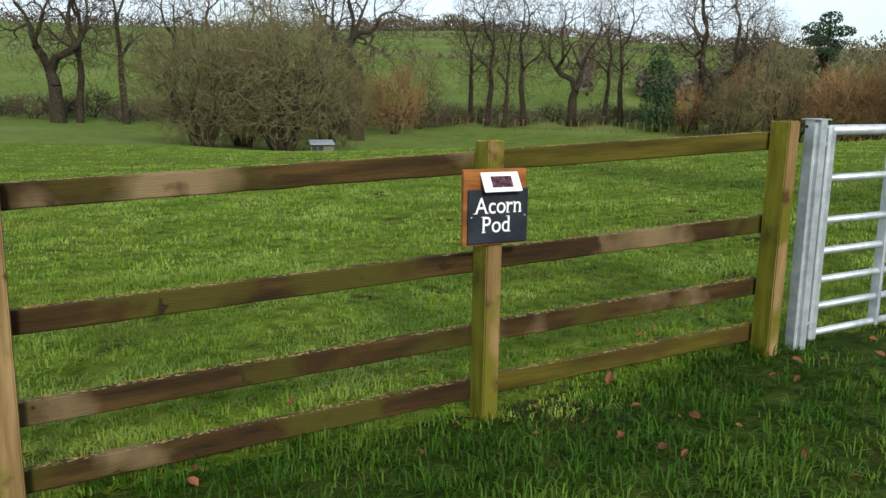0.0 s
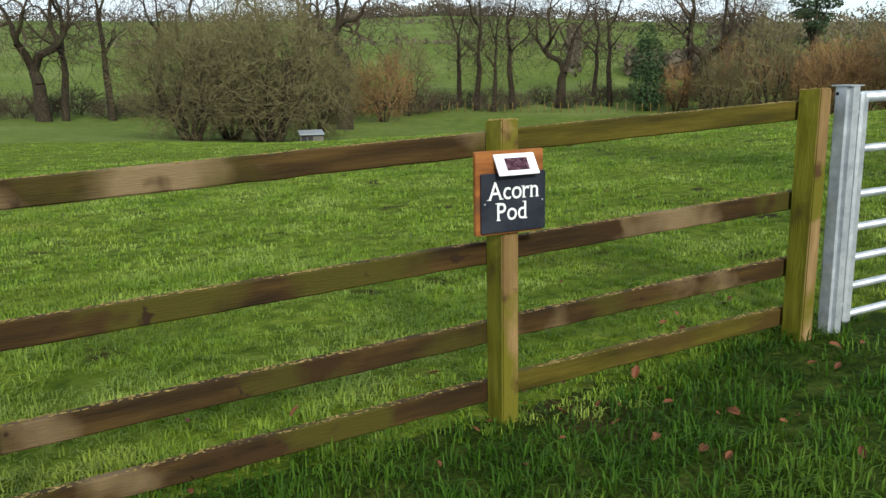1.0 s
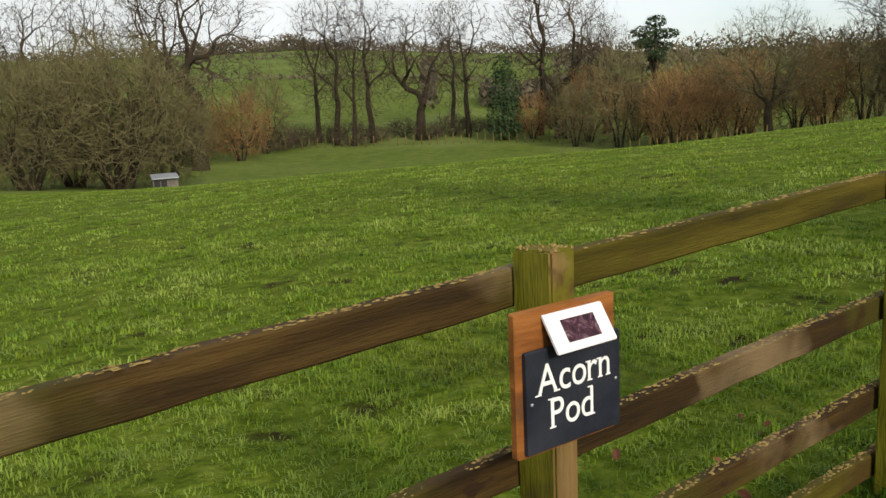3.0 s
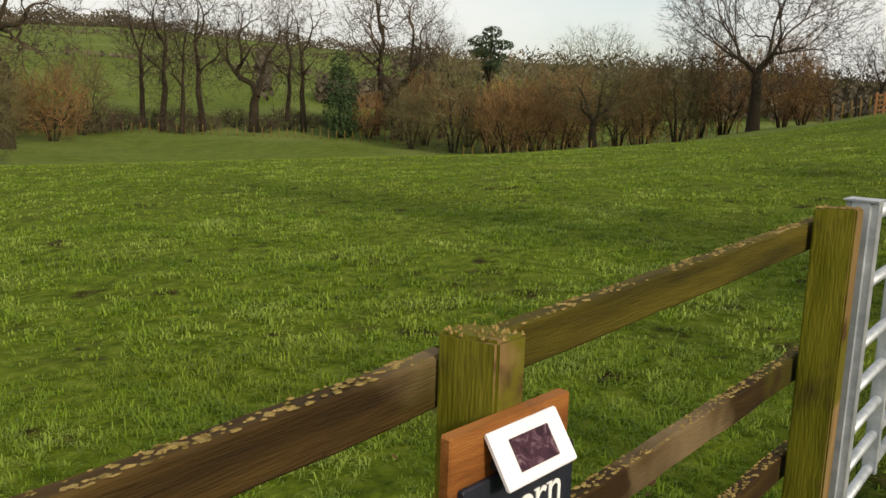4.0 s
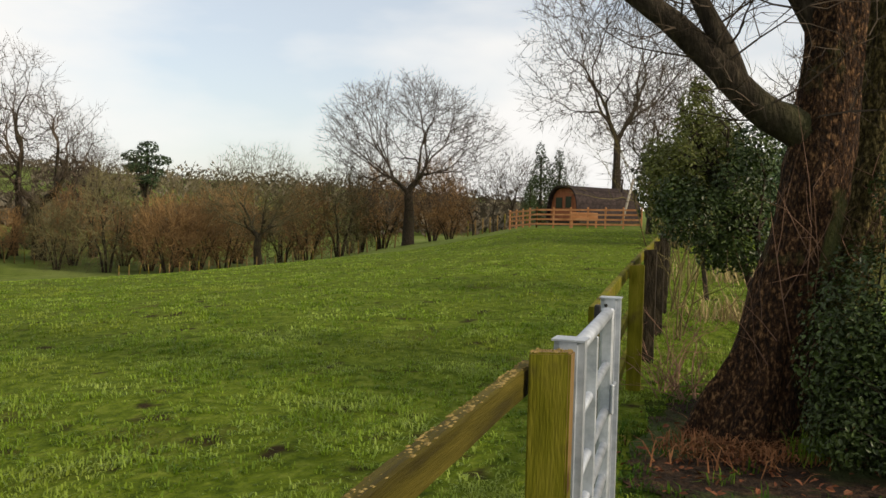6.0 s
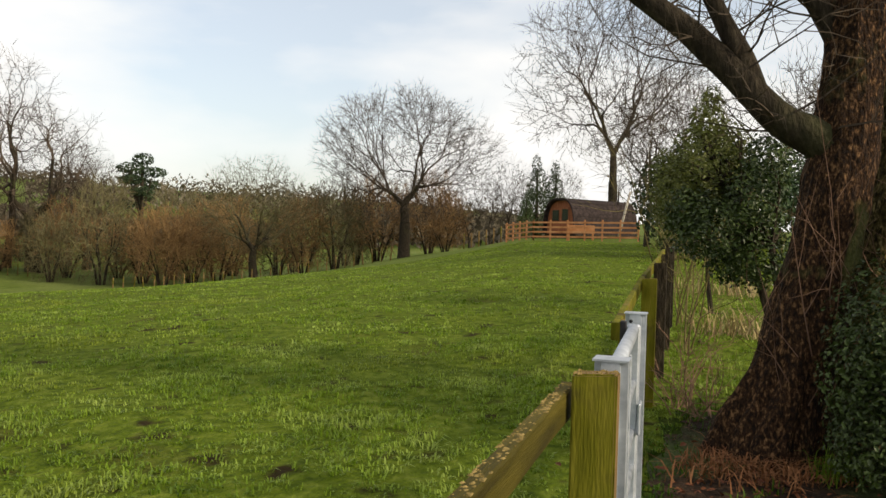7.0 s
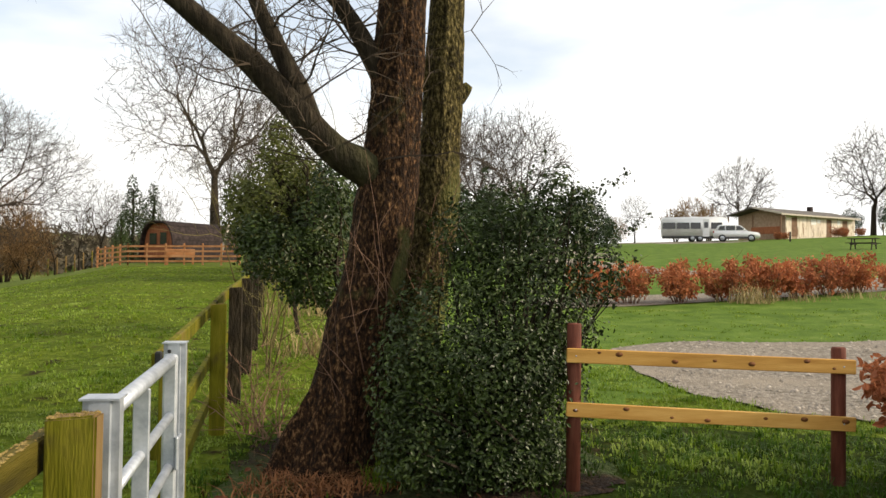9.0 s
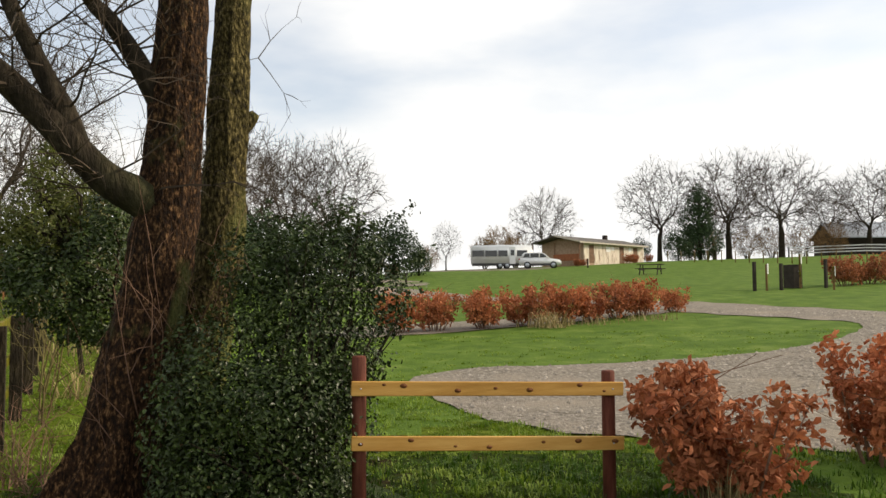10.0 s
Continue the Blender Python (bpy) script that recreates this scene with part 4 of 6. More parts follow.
    for p in hang:
        twigs(g, rng, Vector(p) + Vector((0, 0, 0.22)), Vector((rng.gauss(0, 0.3), rng.gauss(0, 0.3), -1)), 0.16, 0.0025, 2, 0.35, -0.1, 3)
    tagged(part("hanging_spray", g, TWIG_GREY, ob), kind="stuff")
    return ob


old_tree()


# ---- holly bushes ----
def spiny_leaves(g, rng, lumps, count, size, shell=0.45):
    """Leaves with wavy margins, folded along the midrib, over the outside of lumps."""
    weights = [l[3] * l[4] + l[4] * l[5] + l[3] * l[5] for l in lumps]
    for _ in range(count):
        x, y, z, rx, ry, rz = rng.choices(lumps, weights)[0]
        d = Vector((rng.gauss(0, 1), rng.gauss(0, 1), rng.gauss(0, 1))).normalized()
        k = 1 - shell * rng.random() ** 1.5 + abs(rng.gauss(0, 0.06)) + 0.16 * noise.noise(d * 2.4 + Vector((x, y, z)))
        c = Vector((x + d.x * rx * k, y + d.y * ry * k, z + d.z * rz * k))
        if c.z < 0.03:
            continue
        n = (d + Vector((rng.gauss(0, 0.55), rng.gauss(0, 0.55), rng.gauss(0, 0.5) + 0.45))).normalized()
        t = n.orthogonal().normalized()
        a = rng.random() * 6.283
        t = t * math.cos(a) + n.cross(t) * math.sin(a)
        b = n.cross(t)
        s = size * rng.uniform(0.6, 1.2)
        w, f = s * 0.26, s * 0.1
        g.add([c, c + t * s * 0.3 + b * w + n * f, c + t * s * 0.7 + b * w * 0.85 + n * f * 1.2, c + t * s - n * f * 0.5, c + t * s * 0.7 - b * w * 0.85 + n * f * 1.2, c + t * s * 0.3 - b * w + n * f, c + t * s * 0.55],
              [(0, 1, 6), (1, 2, 6), (2, 3, 6), (3, 4, 6), (4, 5, 6), (5, 0, 6)])


def holly(name, label, seed, lumps, count, size, material, foot, sprigs=(), stems=5, crook=None):
    rng = random.Random(seed)
    ob = thing(name, Matrix.Translation(foot), label, "bush")
    inv = -Vector(foot)
    lumps = [(l[0] + inv.x, l[1] + inv.y, l[2] + inv.z, *l[3:]) for l in lumps]
    g = Geo()
    if crook:
        crook = Vector(crook) + inv
        g.tube([(0, 0, -0.1), crook * 0.5 + Vector((0.06, 0.04, 0.05)), crook], [0.045, 0.036, 0.028], 7, False)
    for l in lumps:
        c = Vector(l[:3])
        for _ in range(stems):
            d = Vector((rng.gauss(0, 1), rng.gauss(0, 1), rng.gauss(0, 0.7))).normalized()
            e = Vector((c.x + d.x * l[3] * 0.9, c.y + d.y * l[4] * 0.9, c.z + d.z * l[5] * 0.9))
            s = crook if crook else Vector((rng.gauss(0, 0.06), rng.gauss(0, 0.06), -0.1))
            g.tube([s, s.lerp(e, 0.5) + Vector((rng.gauss(0, 0.1), rng.gauss(0, 0.1), 0.1)), e], [0.02, 0.011, 0.003], 5, False)
    tagged(part("branchwork", g, BARK, ob), kind="stuff")
    leaves = Geo()
    shift = Vector(foot)
    spiny_leaves(leaves, rng, lumps, count, size)
    for p, q, m in sprigs:
        p, q = Vector(p) - shift, Vector(q) - shift
        for i in range(m):
            c = p.lerp(q, rng.random())
            spiny_leaves(leaves, rng, [(c.x, c.y, c.z, 0.07, 0.07, 0.07)], 1, size, 0.9)
    tagged(part("foliage", leaves, material, ob), kind="stuff")
    return ob


holly("holly_bush", "dense dark glossy holly bush against the old tree", 71,
      [(6.95, 1.0, 0.75, 0.6, 0.68, 0.55), (7.0, 1.3, 1.2, 0.5, 0.5, 0.5), (7.05, 0.75, 1.4, 0.5, 0.5, 0.55), (7.1, 0.55, 1.95, 0.36, 0.3, 0.36), (7.2, 1.0, 1.72, 0.34, 0.32, 0.3), (7.0, 0.78, 0.65, 0.38, 0.3, 0.45), (7.1, 0.45, 1.25, 0.25, 0.24, 0.3), (7.15, 0.8, 1.7, 0.36, 0.36, 0.38), (6.75, 1.45, 0.6, 0.36, 0.36, 0.4),
       (6.6, 1.0, 1.05, 0.36, 0.4, 0.3), (6.7, 1.05, 0.45, 0.36, 0.36, 0.28), (7.1, 0.32, 2.1, 0.18, 0.16, 0.22), (7.05, 0.5, 2.28, 0.14, 0.14, 0.2), (6.7, 1.35, 1.1, 0.28, 0.3, 0.26), (6.9, 0.66, 1.05, 0.28, 0.26, 0.26), (6.9, 1.0, 0.34, 0.5, 0.62, 0.36), (7.05, 0.68, 0.32, 0.38, 0.3, 0.32), (7.2, 1.12, 1.98, 0.3, 0.28, 0.28), (7.15, 0.86, 2.12, 0.28, 0.24, 0.22), (7.0, 0.2, 1.7, 0.2, 0.2, 0.26), (6.75, 1.6, 0.95, 0.28, 0.28, 0.42), (6.7, 1.55, 0.5, 0.3, 0.28, 0.3)],
      38000, 0.038, HOLLY, on_ground(7.0, 0.95),
      [((7.0, 0.45, 2.2), (6.9, 0.1, 2.34), 40), ((7.0, 0.2, 1.6), (6.85, -0.05, 1.85), 40), ((7.1, 0.35, 1.2), (7.05, 0.1, 1.3), 50), ((7.05, 0.75, 2.3), (7.0, 0.62, 2.5), 40), ((7.1, 0.3, 2.2), (7.0, -0.02, 2.42), 60), ((7.0, 0.15, 1.9), (6.9, -0.15, 2.12), 50), ((7.1, 1.0, 2.2), (7.05, 1.05, 2.42), 40)])
holly("holly_bush", "dark glossy holly hanging over the fence behind the old tree", 73,
      [(8.9, 2.5, 1.82, 0.5, 0.4, 0.3), (8.9, 2.2, 2.05, 0.45, 0.26, 0.36), (8.85, 2.1, 2.4, 0.3, 0.2, 0.28), (8.8, 2.15, 1.55, 0.35, 0.26, 0.22), (9.0, 2.72, 2.0, 0.4, 0.24, 0.24), (8.9, 2.35, 1.5, 0.25, 0.2, 0.14)],
      7500, 0.046, HOLLY, on_ground(8.5, 1.75), stems=2, crook=(8.75, 2.05, 1.7))
holly("holly_bush", "airy olive-green shrub above the fence behind the old tree", 75,
      [(9.2, 2.62, 2.4, 0.5, 0.3, 0.42), (9.2, 2.6, 2.8, 0.35, 0.17, 0.26), (9.3, 2.88, 2.15, 0.5, 0.24, 0.32), (9.2, 2.42, 2.6, 0.3, 0.2, 0.24), (9.25, 2.57, 3.02, 0.16, 0.09, 0.14), (9.5, 2.98, 2.4, 0.3, 0.14, 0.22)], 5200, 0.042, IVY, on_ground(9.0, 1.75), stems=4, crook=(9.1, 2.3, 2.0))
holly("holly_bush", "olive-green leafy hedgerow shrub along the fence", 74,
      [(15.3, 3.0, 2.4, 0.9, 0.4, 0.75), (15.6, 2.6, 2.9, 1.0, 0.5, 0.8), (16.4, 3.2, 2.2, 1.0, 0.35, 0.7), (15.0, 2.3, 2.2, 1.0, 0.6, 0.8)], 4200, 0.075, IVY, on_ground(15.4, 2.5), stems=6, crook=(15.4, 2.6, 1.6))
OLIVE_STEM = mat("olive_bare_stems", [(0.3, (0.07, 0.06, 0.02)), (0.7, (0.17, 0.14, 0.055))], 4, 0.85, 0, vary=0.3)


def bare_shrub(label, place, seed, tall, wide, shoots, material):
    """A leafless shrub of upright, forking shoots."""
    rng = random.Random(seed)
    ob = thing("bare_shrub", Matrix.Translation(place), label, "bush")
    g = Geo()
    for _ in range(shoots):
        d = Vector((rng.gauss(0, wide), rng.gauss(0, wide * 0.6), 1.0))
        twigs(g, rng, (rng.gauss(0, 0.2), rng.gauss(0, 0.1), -0.05), d, tall * rng.uniform(0.6, 1.0), 0.013, 3, 0.16, 0.02, 4)
    tagged(part("branchwork", g, material, ob), kind="stuff")
    return ob


bare_shrub("leafless olive-brown shrub rising above the fence", on_ground(11.6, 2.9), 61, 2.7, 0.2, 4, OLIVE_STEM)
bare_shrub("leafless olive-brown shrub rising above the fence", on_ground(14.0, 2.95), 62, 3.4, 0.24, 7, OLIVE_STEM)

# brambles and dead bracken at the tree's foot
RUST = mat("dead_bracken", [(0.3, (0.13, 0.05, 0.02)), (0.7, (0.34, 0.16, 0.07))], 3, 0.85, 0, vary=0.4)
STRAW = mat("straw_grass", [(0.3, (0.2, 0.15, 0.06)), (0.7, (0.42, 0.33, 0.17))], 3, 0.85, 0, vary=0.35)
# brown litter and soil, with the tree's shade put into the colour
LITTER_SHADE = mat("shade_toned_leaf_litter", [(0.3, (0.008, 0.005, 0.003)), (0.5, (0.024, 0.014, 0.008)), (0.7, (0.075, 0.042, 0.022))], 9, 0.95, 1.0, 30, detail=8, patches=[(1.2, 0.5, 0.62, (0.05, 0.07, 0.02))], bump_dist=0.04)


def tuft(name, label, place, seed, count, length, material, spread=0.15, wide=0.004, lean=0.6, category="grass tuft"):
    rng = random.Random(seed)
    ob = thing(name, Matrix.Translation(place), label, category)
    g = Geo()
    for _ in range(count):
        a, l = rng.random() * 6.283, length * rng.uniform(0.5, 1.1)
        c = Vector((rng.gauss(0, spread), rng.gauss(0, spread), -0.01))
        o = Vector((math.cos(a), math.sin(a), 0)) * rng.uniform(0.1, lean)
        w = Vector((-math.sin(a), math.cos(a), 0)) * wide
        m, t = c + Vector((0, 0, l * 0.6)) + o * l * 0.45, c + Vector((0, 0, l * rng.uniform(0.55, 0.95))) + o * l * 1.1
        g.add([c - w, c + w, m + w * 0.7, m - w * 0.7, t], [(0, 1, 2, 3), (3, 2, 4)])
    tagged(part("tussock", g, material, ob), kind="stuff")
    return ob


tuft("bracken_clump", "rust-brown dead bracken at the tree's foot", on_ground(7.0, 2.3), 1, 420, 0.16, RUST, 0.22, 0.006, 2.2, "bracken")
tuft("bracken_clump", "rust-brown dead bracken at the tree's foot", on_ground(7.0, 1.95), 2, 200, 0.13, RUST, 0.16, 0.006, 2.2, "bracken")
tuft("grass_tuft", "long pale green grass tuft beside the trunk", on_ground(6.95, 1.72), 3, 130, 0.3, BLADE, 0.08, 0.004, 0.7)
tuft("grass_tuft", "straw-coloured dry grass tuft along the hedge", on_ground(13.2, 2.2), 4, 150, 0.5, STRAW, 0.22, 0.008, 0.9)
tuft("grass_tuft", "straw-coloured dry grass tuft along the hedge", on_ground(19, 2.0), 5, 150, 0.6, STRAW, 0.5, 0.012, 0.9)


def bramble(place, seed, label):
    rng = random.Random(seed)
    ob = thing("bramble_bush", Matrix.Translation(place), label, "bush")
    g = Geo()
    for _ in range(13):
        twigs(g, rng, (rng.gauss(0, 0.1), rng.gauss(0, 0.1), -0.02), (rng.gauss(0, 0.5), rng.gauss(0, 0.5), 1.0), rng.uniform(0.35, 0.8), 0.007, 2, 0.2, 0.0, 3)
    tagged(part("tangle", g, CREEPER, ob), kind="stuff")
    return ob


bramble(on_ground(8.25, 2.6), 4, "leafless tangle of thin brown stems by the trunk")
bramble(on_ground(8.6, 2.75), 5, "leafless tangle of thin brown stems by the trunk")


def sheet(name, outline, material, label, category, lift=0.006, cell=0.35, kind="structure"):
    """A patch of surface that follows the ground inside an outline."""
    bm = bmesh.new()
    f = bm.faces.new([bm.verts.new((x, y, 0)) for x, y in outline])
    xs, ys = [p[0] for p in outline], [p[1] for p in outline]
    for lo, hi, ax in ((min(xs), max(xs), 0), (min(ys), max(ys), 1)):
        k = lo + cell
        while k < hi:
            no = Vector((1, 0, 0)) if ax == 0 else Vector((0, 1, 0))
            bmesh.ops.bisect_plane(bm, geom=bm.verts[:] + bm.edges[:] + bm.faces[:], plane_co=no * k, plane_no=no)
            k += cell
    bm.normal_update()
    if sum(g.normal.z for g in bm.faces) < 0:
        bmesh.ops.reverse_faces(bm, faces=bm.faces[:])
    for v in bm.verts:
        v.co.z = float(lie(v.co.x, v.co.y)) + lift
    me = bpy.data.meshes.new(name)
    bm.to_mesh(me)
    bm.free()
    me.materials.append(material)
    return tagged(new(name, me), label, category, kind=kind)


def rounded(points, steps=5, jitter=0.0, seed=1):
    """A closed smooth outline through corner points."""
    rng = random.Random(seed)
    n, out = len(points), []
    for i in range(n):
        p0, p1, p2, p3 = [Vector((*points[(i + k) % n], 0)) for k in (-1, 0, 1, 2)]
        for s in range(steps):
            u = s / steps
            q = 0.5 * (2 * p1 + (p2 - p0) * u + (2 * p0 - 5 * p1 + 4 * p2 - p3) * u * u + (3 * p1 - p0 - 3 * p2 + p3) * u**3)
            out.append((q.x + rng.gauss(0, jitter), q.y + rng.gauss(0, jitter)))
    return out


PAD = rounded([(9.4, -1.75), (11.4, -1.75), (13.2, -2.2), (13.5, -3.9), (12.7, -6.4), (12.9, -9.6), (14.4, -12.6), (16.2, -13.9), (19.4, -13.5), (21.3, -13.4), (26, -13.4), (31.5, -11.2), (36, -10.6), (50, -10.6), (50, -13.2), (36.5, -13.0), (31, -13.6), (25, -16.2), (20.3, -16.7),
               (17, -16.6), (13, -18), (9, -18), (7, -9), (6.3, -4.5), (7.1, -3.4), (8.0, -2.5)], 5, 0.03)
sheet("gravel_track", PAD, GRAVEL, "pale grey-brown gravel parking pad and track across the turf", "track", 0.017, 0.6)
sheet("gravel_strip", rounded([(19.9, -3.5), (22.5, -3.4), (23.0, -9), (23.6, -12.9), (21.3, -12.9), (20.9, -9.5)], 5, 0.03), GRAVEL, "narrow gravel strip behind the beech hedge", "track", 0.017, 0.6)
sheet("gravel_bay", rounded([(50, -14), (63, -15.5), (64, -18), (52, -17)], 5, 0.05), GRAVEL, "pale gravel caravan bay", "track", 0.012, 0.9)
sheet("gravel_bay", rounded([(78, -28), (89, -31), (84, -42), (74, -37)], 5, 0.05), GRAVEL, "pale gravel standing under the caravan", "track", 0.012, 0.9)
# litter sheet, drawn wider and near-black to paint the shade under tree and holly
sheet("leaf_litter", rounded([(5.75, 2.35), (6.1, 2.75), (6.7, 2.85), (7.6, 2.8), (8.3, 2.5), (8.5, 1.8), (7.9, 1.0), (7.3, 0.15), (6.6, 0.2), (6.35, 0.7), (6.3, 1.3), (5.9, 1.75)], 7, 0.05), LITTER_SHADE, "leaf litter and bare soil under the holly, darkened for shade", "leaf litter", 0.008, 0.25)

# ---- low two-rail timber barrier ----
STAIN_RED = mat("red_brown_stained_post", [(0.3, (0.075, 0.022, 0.014)), (0.5, (0.13, 0.04, 0.025)), (0.7, (0.19, 0.07, 0.045))], 5, 0.75, 0.4, 40, (5, 5, 0.6))
HONEY = mat("honey_coloured_new_timber", [(0.3, (0.36, 0.17, 0.035)), (0.5, (0.52, 0.28, 0.07)), (0.7, (0.62, 0.37, 0.11))], 2.5, 0.6, 0.25, 40, (0.6, 0.6, 7), detail=6)
KNOT = mat("timber_knot", [(0.3, (0.1, 0.035, 0.012)), (0.7, (0.22, 0.09, 0.03))], 30, 0.7, 0)


def barrier():
    ob = thing("timber_barrier", Matrix(), "low barrier of two honey timber rails on red-brown posts", "fence")
    ax, ay, bx, by = 6.55, 0.53, 6.33, -1.22
    for x, y, top in ((ax, ay, 1.36), (bx, by, 1.22)):
        z = float(lie(x, y)) - 0.2
        part("post", Geo(True).tube([(x, y, z), (x, y, top - 0.01), (x, y, top)], [0.047, 0.047, 0.04], 16), STAIN_RED, ob, "red-brown stained post")
    rng = random.Random(2)
    d = Vector((bx - ax, by - ay, 0)).normalized()
    front = Vector((d.y, -d.x, 0))
    if front.x > 0:
        front = -front
    for z0, z1 in ((1.155, 1.095), (0.805, 0.72)):
        a, b = Vector((ax, ay, z0)) - d * 0.06 + front * 0.062, Vector((bx, by, z1)) + d * 0.08 + front * 0.062
        e = (b - a)
        length = e.length
        m = Matrix.Translation(a) @ e.to_track_quat("X", "Z").to_matrix().to_4x4()
        r = part("rail", Geo().box((0, -0.014, -0.047), (length, 0.014, 0.047), m, 0.004), HONEY, ob, "honey-coloured knotty rail")
        side = 1 if (m.to_3x3() @ Vector((0, 1, 0))).dot(front) > 0 else -1
        for k in range(7):
            x, z, s = length * (k + rng.uniform(0.2, 0.8)) / 7, rng.uniform(-0.03, 0.03), rng.uniform(0.008, 0.019)
            part("knot", Geo(True).tube([(x, 0, z), (x, side * 0.0148, z)], [s, s], 10, True, m @ Matrix.Translation((x, 0, z)) @ Matrix.Diagonal((1.6, 1, 1, 1)) @ Matrix.Translation((-x, 0, -z))), KNOT, r)
        for x in (0.06, length - 0.08):
            part("screw", Geo(True).tube([(x, 0, 0.0), (x, side * 0.0165, 0.0)], 0.0055, 8, True, m), GALV, r)


barrier()


# ---- copper beech hedge ----
def beech_leaf_mass(g, rng, lumps, count, size):
    weights = [l[3] * l[4] * l[5] for l in lumps]
    for _ in range(count):
        x, y, z, rx, ry, rz = rng.choices(lumps, weights)[0]
        d = Vector((rng.gauss(0, 1), rng.gauss(0, 1), rng.gauss(0, 1))).normalized() * rng.random() ** 0.45
        c = Vector((x + d.x * rx, y + d.y * ry, z + d.z * rz))
        n = Vector((rng.gauss(0, 0.8), rng.gauss(0, 0.8), rng.gauss(0, 0.6) + 0.3)).normalized()
        t = n.orthogonal().normalized()
        a = rng.random() * 6.283
        t = t * math.cos(a) + n.cross(t) * math.sin(a)
        t = (t + Vector((0, 0, -0.3))).normalized()
        b = n.cross(t).normalized()
        s = size * rng.uniform(0.6, 1.2)
        w, f = s * 0.3, s * rng.uniform(0.02, 0.2)
        g.add([c, c + t * s * 0.35 + b * w + n * f, c + t * s * 0.75 + b * w * 0.7 + n * f, c + t * s - n * f, c + t * s * 0.75 - b * w * 0.7 + n * f, c + t * s * 0.35 - b * w + n * f],
              [(0, 1, 2, 3), (0, 3, 4, 5)])


def beech_bush(label, place, seed, width, tall, count, size, low=0.25, group="beech hedge"):
    rng = random.Random(seed)
    ob = thing("beech_bush", Matrix.Translation(place), label, "bush", group)
    stems, lumps = Geo(), []
    for _ in range(15):
        a, r = rng.random() * 6.283, width * 0.46 * rng.random() ** 0.6
        h = tall * rng.uniform(0.6, 1.02)
        top = Vector((math.cos(a) * r, math.sin(a) * r, h))
        foot = Vector((math.cos(a) * r * 0.25, math.sin(a) * r * 0.25, -0.1))
        stems.tube([foot, foot.lerp(top, 0.5) + Vector((rng.gauss(0, 0.04), rng.gauss(0, 0.04), 0)), top], [0.014, 0.009, 0.003], 5, False)
        for _ in range(4):
            q = foot.lerp(top, rng.uniform(0.3, 0.95))
            e = q + Vector((rng.gauss(0, 0.16), rng.gauss(0, 0.16), rng.uniform(0.0, 0.2))) * width
            stems.tube([q, e], [0.005, 0.002], 3, False)
        for k in (0.92, 0.68, 0.42):
            q = foot.lerp(top, k)
            if q.z > tall * low:
                lumps.append((q.x, q.y, q.z, width * 0.12 * rng.uniform(0.6, 1.2), width * 0.12 * rng.uniform(0.6, 1.2), tall * 0.14 * rng.uniform(0.7, 1.2)))
    tagged(part("branchwork", stems, CREEPER, ob), kind="stuff")
    g = Geo()
    beech_leaf_mass(g, rng, lumps, count, size)
    tagged(part("foliage", g, BEECH, ob), kind="stuff")
    return ob


beech_bush("copper beech bush with dry orange-brown leaves beside the barrier", on_ground(5.75, -1.84), 81, 1.5, 0.98, 4600, 0.07, 0.12)
beech_bush("copper beech bush with dry orange-brown leaves on bare stems", on_ground(6.2, -3.62), 82, 1.05, 0.98, 2600, 0.07, 0.12)
beech_bush("copper beech bush with dry orange-brown leaves beside the gravel", on_ground(5.9, -4.6), 83, 1.0, 1.05, 1500, 0.078, 0.12)
tuft("grass_tuft", "straw-coloured grass under the beech bush", on_ground(5.75, -1.75), 8, 120, 0.4, STRAW, 0.1, 0.004, 0.8)
hedge = [beech_bush("copper beech hedge plant with dark russet leaves", on_ground(20.6, -4.3), 84, 1.65, 1.04, 1500, 0.1, 0.02),
         beech_bush("copper beech hedge plant with dark russet leaves", on_ground(20.6, -6.7), 85, 1.7, 1.08, 1500, 0.1, 0.02)]
rng = random.Random(9)
for k, (x, y) in enumerate(((20.6, -5.35), (20.6, -7.9), (20.65, -8.9), (20.7, -9.9), (20.9, -10.9), (21.1, -11.8), (21.5, -13.2))):
    c = again(hedge[k % 2], on_ground(x, y), rng.uniform(0, 360), rng.uniform(0.9, 1.08) * (0.72 if k == 6 else 1.0))
tuft("grass_tuft", "straw-coloured tall grass tuft in front of the beech hedge", on_ground(19.7, -8.0), 10, 170, 0.62, STRAW, 0.25, 0.008, 1.1)
tuft("grass_tuft", "straw-coloured grass tuft in front of the beech hedge", on_ground(19.9, -9.4), 11, 80, 0.3, STRAW, 0.4, 0.008, 1.2)
tuft("grass_tuft", "straw-coloured grass tuft in front of the beech hedge", on_ground(20.0, -11.0), 12, 100, 0.3, STRAW, 0.6, 0.008, 1.2)
for x, y in ((28.2, -27.2), (28.5, -28.8), (28.4, -30.4), (28.4, -32.0), (28.3, -33.6)):
    again(hedge[int(x * 10) % 2], on_ground(x, y), rng.uniform(0, 360), 1.25)

# ---- camping pod and its deck fence ----
SHINGLE = mat("dark_roof_shingles", [(0.3, (0.01, 0.007, 0.007)), (0.5, (0.026, 0.018, 0.017)), (0.7, (0.055, 0.04, 0.037))], 5, 0.85, 0.4, 20, vary=0.2)
POD_WOOD = mat("red_brown_pod_cladding", [(0.3, (0.14, 0.045, 0.02)), (0.5, (0.23, 0.08, 0.035)), (0.7, (0.31, 0.13, 0.06))], 3, 0.7, 0.3, 20, (6, 6, 0.6), vary=0.12)
